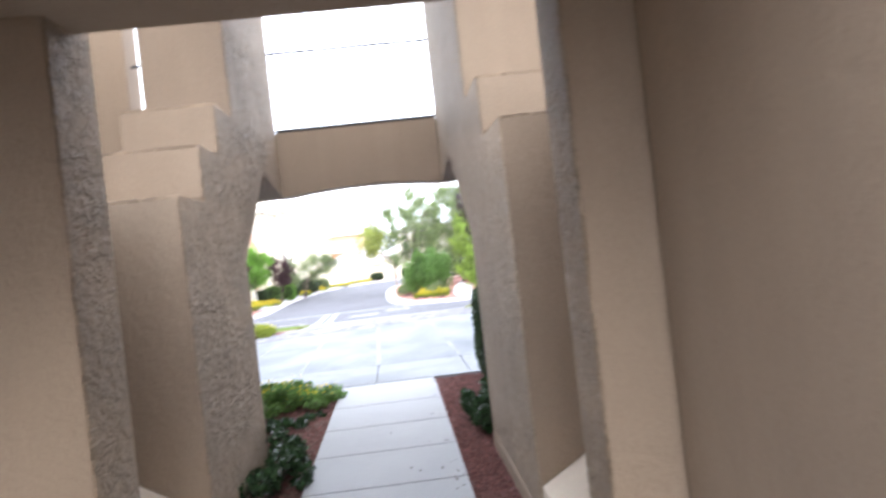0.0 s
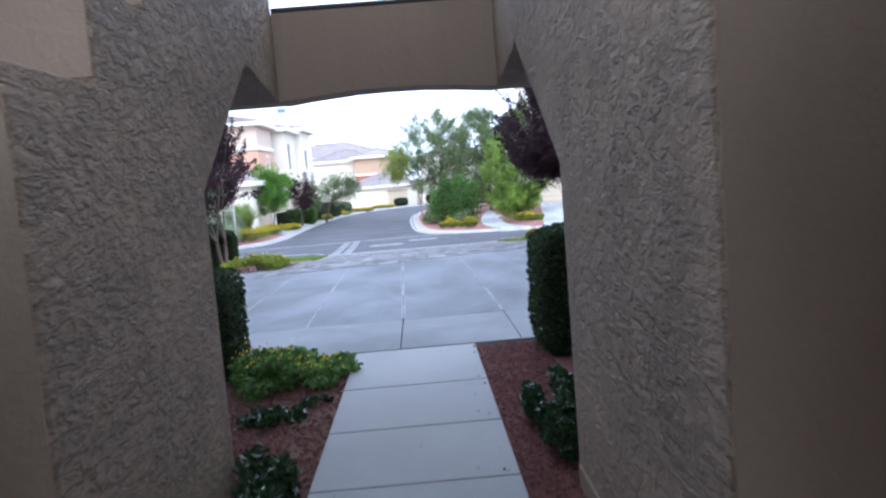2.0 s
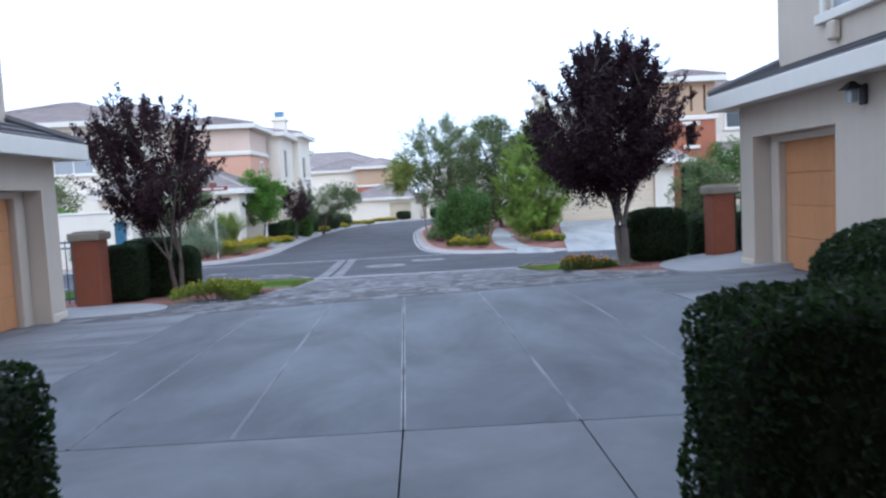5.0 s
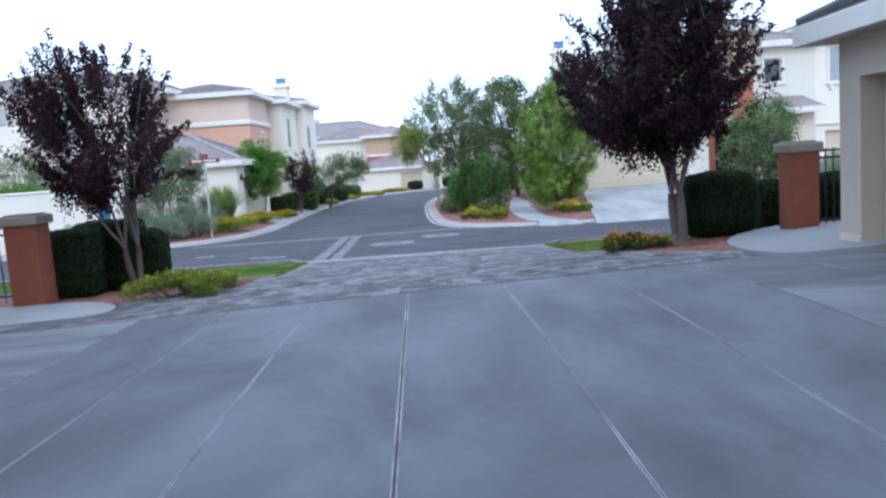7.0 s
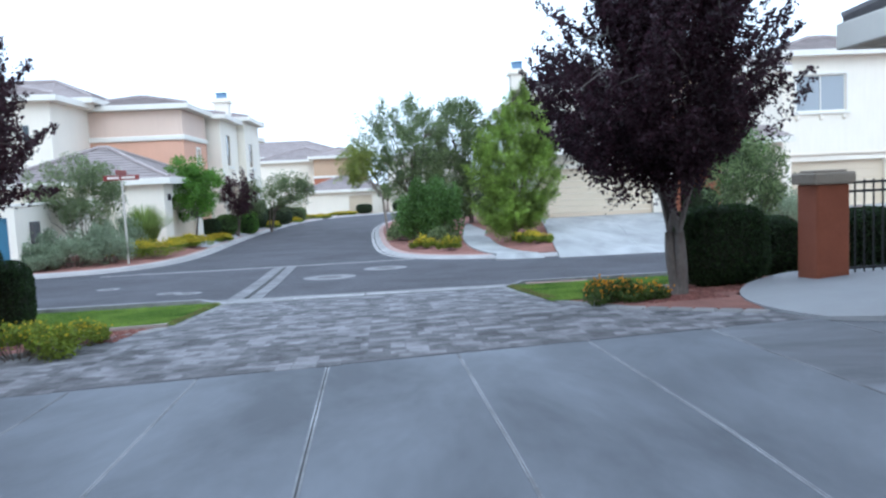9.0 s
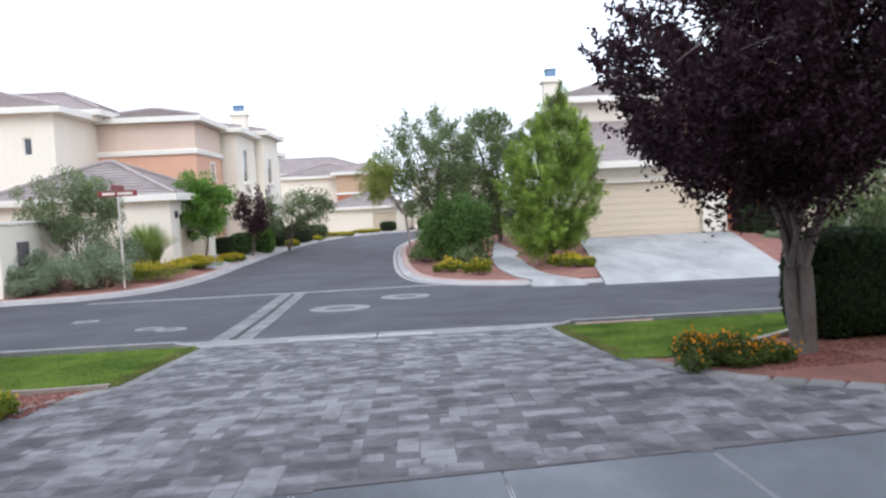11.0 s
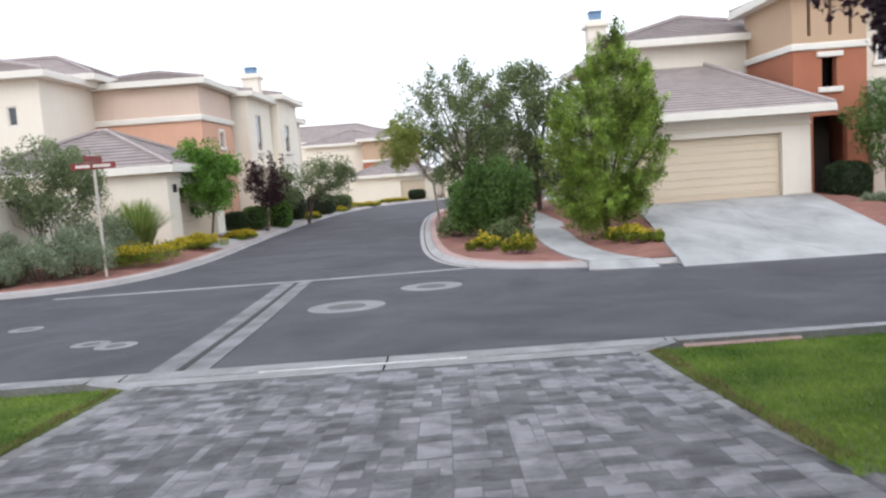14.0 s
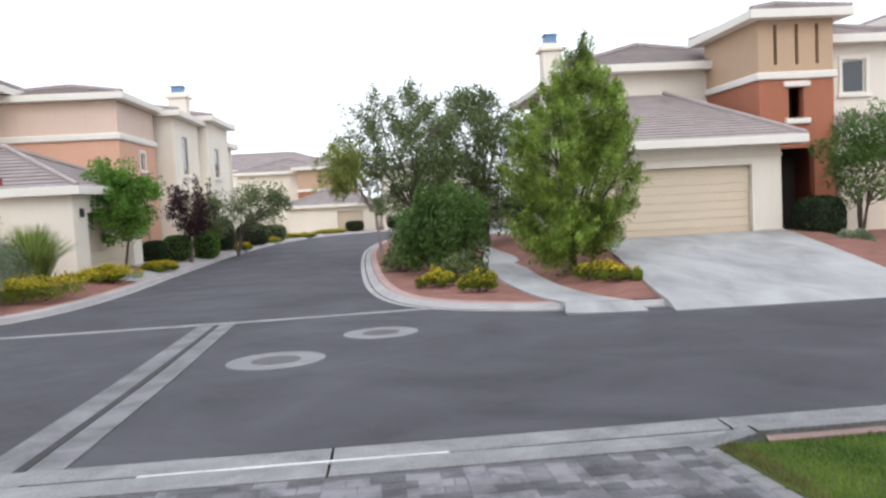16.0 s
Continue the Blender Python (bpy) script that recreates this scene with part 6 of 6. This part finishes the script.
for k, (x, y, rx, h) in enumerate(((-11.9, 39.6, 0.9, 1.1), (-10.4, 39.3, 0.85, 0.85), (-9.5, 40.0, 0.8, 1.1), (-12.8, 39.0, 0.8, 0.9), (-13.6, 38.2, 0.7, 0.8), (-9.9, 42.6, 0.9, 1.2), (-11.4, 38.6, 0.6, 0.7), (14.9, 38.9, 0.85, 1.0), (16.6, 39.6, 0.9, 1.15), (13.6, 41.2, 0.45, 0.4))):
    z = land(x, y) + 0.12 + (verge_rise(x, y) if x < 0 else 0.2)
    mound("soft grey-green sage shrub on red gravel", x, y, z, rx * 1.35, rx * 1.2, h * 1.45, LEAF_SAGE, 4200, (0.13, 0.035), None, 0, 130 + k, "shrub", "sage shrubs", up=0.8)
blades_clump("tall arching green ornamental grass", -9.15, 43.3, land(-9.15, 43.3) + 0.25, 1.3, 2.2, LEAF_WISP, 800, 151)
blades_clump("tall arching green ornamental grass", -9.6, 44.4, land(-9.6, 44.4) + 0.3, 0.8, 1.5, LEAF_WISP, 360, 152)
mound("green plants growing over the garden wall", -16.5, 39.5, 1.2, 2.2, 0.8, 0.7, LEAF_BRIGHT, 2600, (0.13, 0.07), None, 0, 153)
tree("leafy tree behind the garden wall", -17.5, 43, -0.8, ((-17.5, 43, 2.0), (1.7, 1.4, 1.5)), LEAF_OLIVE, 60, 80, (0.13, 0.05), 154, 1.2, 3, 0.06, clump=0.45)


# lawns of short blades
def blades(name, inside, box, n, seed, mat=BLADE, tall=(0.022, 0.056), label="short mown bright green grass"):
    rng = np.random.default_rng(seed)
    x = rng.uniform(box[0], box[1], n)
    y = rng.uniform(box[2], box[3], n)
    keep = np.array([inside(a, b) for a, b in zip(x, y)])
    x, y = x[keep], y[keep]
    z = np.array([land(a, b) for a, b in zip(x, y)]) + 0.03
    h = rng.uniform(tall[0], tall[1], len(x))
    a = rng.uniform(0, 2 * math.pi, len(x))
    w = 0.006
    lean = rng.normal(size=(len(x), 2)) * 0.025
    sh = Shape()
    p0 = np.stack([x - np.cos(a) * w, y - np.sin(a) * w, z], 1)
    p1 = np.stack([x + np.cos(a) * w, y + np.sin(a) * w, z], 1)
    p2 = np.stack([x + lean[:, 0], y + lean[:, 1], z + h], 1)
    sh.v = np.stack([p0, p1, p2], 1).reshape(-1, 3)
    sh.f = [(i, i + 1, i + 2) for i in range(0, 3 * len(x), 3)]
    return tagged(part(name, sh, mat, flip=False), label, "grass", "", "stuff")


blades("grass", lambda x, y: y > 22.12 + 0.62 * (x - 3.2) if x < 6 else y > 24.6, (2.80, 12, 22.15, 26.1), 120000, 161)
blades("grass", lambda x, y: y > 22.97 + 0.25 * max(0, -3.6 - x) or y > 24.2, (-12, -2.63, 22.97, 26.1), 80000, 162)
# dry, worn grass along the pavers, in an uneven band
blades("grass", lambda x, y: x < 2.85 + 0.07 * abs(y - 24.4) ** 0.5 + 0.11 * noise.noise((x, y * 1.7, 3.1)), (2.80, 3.1, 22.4, 26.1), 5000, 163, DRY_BLADE, (0.03, 0.06), "dry yellow-brown grass along the pavers")
blades("grass", lambda x, y: x > -2.72 + 0.09 * noise.noise((x, y * 1.7, 7.3)), (-2.9, -2.64, 23.0, 26.1), 4000, 164, DRY_BLADE, (0.03, 0.06), "dry yellow-brown grass along the pavers")


# loose red stones on the beds by the walk and under the plum trees
def pebbles(name, boxes, n, seed, mat, label):
    rng = np.random.default_rng(seed)
    v, f = [], []
    base = np.array([(1, 0, 0), (0, 1, 0), (-1, 0, 0), (0, -1, 0), (0, 0, 0.8), (0, 0, -0.5)], float)
    tri = [(0, 1, 4), (1, 2, 4), (2, 3, 4), (3, 0, 4), (1, 0, 5), (2, 1, 5), (3, 2, 5), (0, 3, 5)]
    for k in range(n):
        x0, x1, y0, y1, up = boxes[k % len(boxes)]
        x, y = rng.uniform(x0, x1), rng.uniform(y0, y1)
        s = rng.uniform(0.010, 0.024)
        p = base * s * rng.uniform(0.7, 1.3, size=(6, 3)) + np.array([x, y, land(x, y) + up])
        v.extend(p.tolist())
        f.extend([tuple(6 * k + i for i in t) for t in tri])
    sh = Shape()
    sh.v, sh.f = v, f
    return tagged(part(name, sh, mat, flip=False), label, "gravel", "", "stuff")


pebbles("gravel", ((-1.4, -0.38, 4.0, 9.35, -0.03), (0.86, 1.5, 4.0, 9.35, -0.025)), 8000, 171, PEBBLE_DARK, "loose dark red stones beside the entry walk")
pebbles("gravel", ((-4.6, -3.0, 21.6, 23.2, 0.02), (3.8, 4.85, 21.0, 22.0, 0.02), (4.9, 6.4, 21.6, 23.6, 0.02)), 6000, 172, PEBBLE_RED, "loose red stones under the plum trees")

# dry leaves blown onto the entry walk
rng = np.random.default_rng(173)
litter = np.stack([np.where(rng.random(36) < 0.75, 0.84 - np.abs(rng.normal(size=36)) * 0.06, rng.uniform(-0.35, 0.8, 36)), rng.uniform(3.9, 9.3, 36), np.full(36, 0.008)], 1)
tagged(leaf_mesh("leaf_litter", litter, BARK, None, 0.026, 0.013, rng), "small dry brown leaves scattered on the walk", "leaves", "", "stuff")

# parked van deep behind the planting
van = thing("van", (5.6, 66.0, land(4.9, 66) + 0.1), "white van parked behind the trees", "car")
bz = land(4.9, 66) + 0.1
prof = [(64.0, 0.35), (64.0, 0.95), (64.5, 1.05), (65.0, 1.65), (68.2, 1.72), (68.4, 1.0), (68.4, 0.35)]
part("body", Shape().prism([(y, bz + z) for y, z in prof], "x", 4.7, 6.45), CAR_WHITE, van)
part("windscreen", Shape().quad((4.82, 64.49, bz + 1.09), (6.33, 64.49, bz + 1.09), (6.25, 64.93, bz + 1.60), (4.9, 64.93, bz + 1.60)), GLASS, van)
for sx in (4.685, 6.465):
    part("side_window", Shape().box(sx - 0.012, sx + 0.012, 65.2, 66.4, bz + 1.1, bz + 1.55, 0.01), GLASS, van)
for x in (4.82, 6.33):
    for y in (64.9, 67.6):
        w = Shape().tube([(x - 0.1, y, bz + 0.32), (x + 0.1, y, bz + 0.32)], [0.32, 0.32], 16)
        wh = part("wheel", w, RUBBER, van)
        part("rim", Shape().tube([(x - 0.105, y, bz + 0.32), (x + 0.105, y, bz + 0.32)], [0.19, 0.19], 12), STEEL, wh)
    part("headlight", Shape().box(x - 0.16, x + 0.16, 63.98, 64.02, bz + 0.72, bz + 0.88, 0.02), GLASS_PALE, van)
part("bumper", Shape().box(4.7, 6.45, 63.92, 64.02, bz + 0.35, bz + 0.58, 0.03), IRON, van)

# ---- concrete pavers between court and road ----
left_edge = [(-4.9, 19.0), (-4.35, 19.5), (-4.55, 20.4), (-3.5, 21.6), (-2.85, 22.7), (-2.66, 23.1), (-2.58, 26.28)]
right_edge = [(5.0, 19.2), (4.78, 19.8), (3.45, 20.9), (3.0, 22.1), (2.85, 23.4), (2.78, 24.9), (2.82, 26.28)]
paving = structure("paving", laid([(-5.6, 18.62), (5.8, 19.3), (5.0, 20.2), (3.6, 21.2), (3.05, 22.3), (2.95, 26.28), (-2.75, 26.28), (-2.85, 22.9), (-3.7, 21.7), (-4.8, 20.6)], 0.0035, 0.8, 0.1), PAVER_BED, "tumbled concrete pavers in three greys", "paving")
px = lambda edge, y: float(np.interp(y, [p[1] for p in edge], [p[0] for p in edge]))


def paver_shape(w, d, h=0.045, c=0.0035):
    a, b = w / 2, d / 2
    v = [(-a, -b, -h), (a, -b, -h), (a, b, -h), (-a, b, -h), (-a, -b, -c), (a, -b, -c), (a, b, -c), (-a, b, -c), (-a + c, -b + c, 0), (a - c, -b + c, 0), (a - c, b - c, 0), (-a + c, b - c, 0)]
    f = [(8, 9, 10, 11)] + [(i, (i + 1) % 4, 4 + (i + 1) % 4, 4 + i) for i in range(4)] + [(4 + i, 4 + (i + 1) % 4, 8 + (i + 1) % 4, 8 + i) for i in range(4)]
    return v, f


rng = np.random.default_rng(5)
UNIT = 0.08
SIZES = ((2, 2), (3, 2), (4, 2), (3, 3), (1, 2))
PAVER_MESH = {}
for w, d in SIZES:
    me = bpy.data.meshes.new("paver")
    v, f = paver_shape(w * UNIT - 0.0035, d * UNIT - 0.0035)
    me.from_pydata(v, [], f)
    me.materials.append(PAVER)
    PAVER_MESH[w, d] = me
rest = Shape()
made = 0
NX, NY = 138, 97
X0, Y0 = -5.4, 18.58
taken = np.zeros((NX + 4, NY + 4), bool)
for j in range(NY):
    for i in range(NX):
        if taken[i, j]:
            continue
        run = 1
        while run < 5 and i + run < NX and not taken[i + run, j]:
            run += 1
        if run < 2:
            w, d = 1, 2
        else:
            w = 2 if run in (2, 4) and rng.random() < 0.5 or run == 2 else int(rng.choice((2, 3), p=(0.4, 0.6)))
            w = 4 if run == 5 and rng.random() < 0.12 else w
            d = 3 if w == 3 and rng.random() < 0.14 else 2
        taken[i:i + w, j:j + d] = True
        cx, cy = X0 + (i + w / 2) * UNIT, Y0 + (j + d / 2) * UNIT
        if not (px(left_edge, cy) + 0.10 < cx < px(right_edge, cy) - 0.10 and 18.98 + 0.06 * cx < cy < 26.28 - d * UNIT / 2):
            continue
        z = land(cx, cy) + 0.006 + rng.normal() * 0.0012
        tilt = Matrix.LocRotScale((cx, cy, z), Euler((math.atan2(land(cx, cy + 0.5) - land(cx, cy - 0.5), 1.0) + rng.normal() * 0.008, -math.atan2(land(cx + 0.5, cy) - land(cx - 0.5, cy), 1.0) + rng.normal() * 0.008, rng.normal() * 0.012)), None)
        if 22.2 < cy < 24.6 and -1.2 < cx < 2.4 and made < 300:
            ob = new("paver", PAVER_MESH[w, d])
            ob.parent = paving
            ob.matrix_basis = tilt
            made += 1
        else:
            v, f = paver_shape(w * UNIT - 0.0035, d * UNIT - 0.0035)
            n = len(rest.v)
            rest.v.extend(tuple(tilt @ Vector(p)) for p in v)
            rest.f.extend(tuple(n + k for k in q) for q in f)
ob = part("pavers", rest, PAVER_FAR, paving, "tumbled concrete pavers in three greys", flip=False)
ob["kind"] = "stuff"
# edging blocks along both lawns
me = bpy.data.meshes.new("edging_paver")
v, f = paver_shape(0.19, 0.27, 0.05, 0.02)
me.from_pydata(v, [], f)
me.materials.append(PAVER_EDGE)
for edge in (left_edge[2:], right_edge[1:]):
    side = 1 if edge[0][0] < 0 else -1
    for (ax, ay), (bx, by) in zip(edge, edge[1:]):
        L = math.hypot(bx - ax, by - ay)
        n = max(1, round(L / 0.28))
        for k in range(n):
            t = (k + 0.5) / n
            cx, cy = ax + (bx - ax) * t, ay + (by - ay) * t
            ob = new("edging_paver", me)
            ob.parent = paving
            ob.matrix_basis = Matrix.LocRotScale((cx + side * 0.02, cy, land(cx, cy) + 0.022), Euler((math.atan2(land(cx, cy + 0.5) - land(cx, cy - 0.5), 1.0), 0, math.atan2(by - ay, bx - ax) - math.pi / 2)), None)
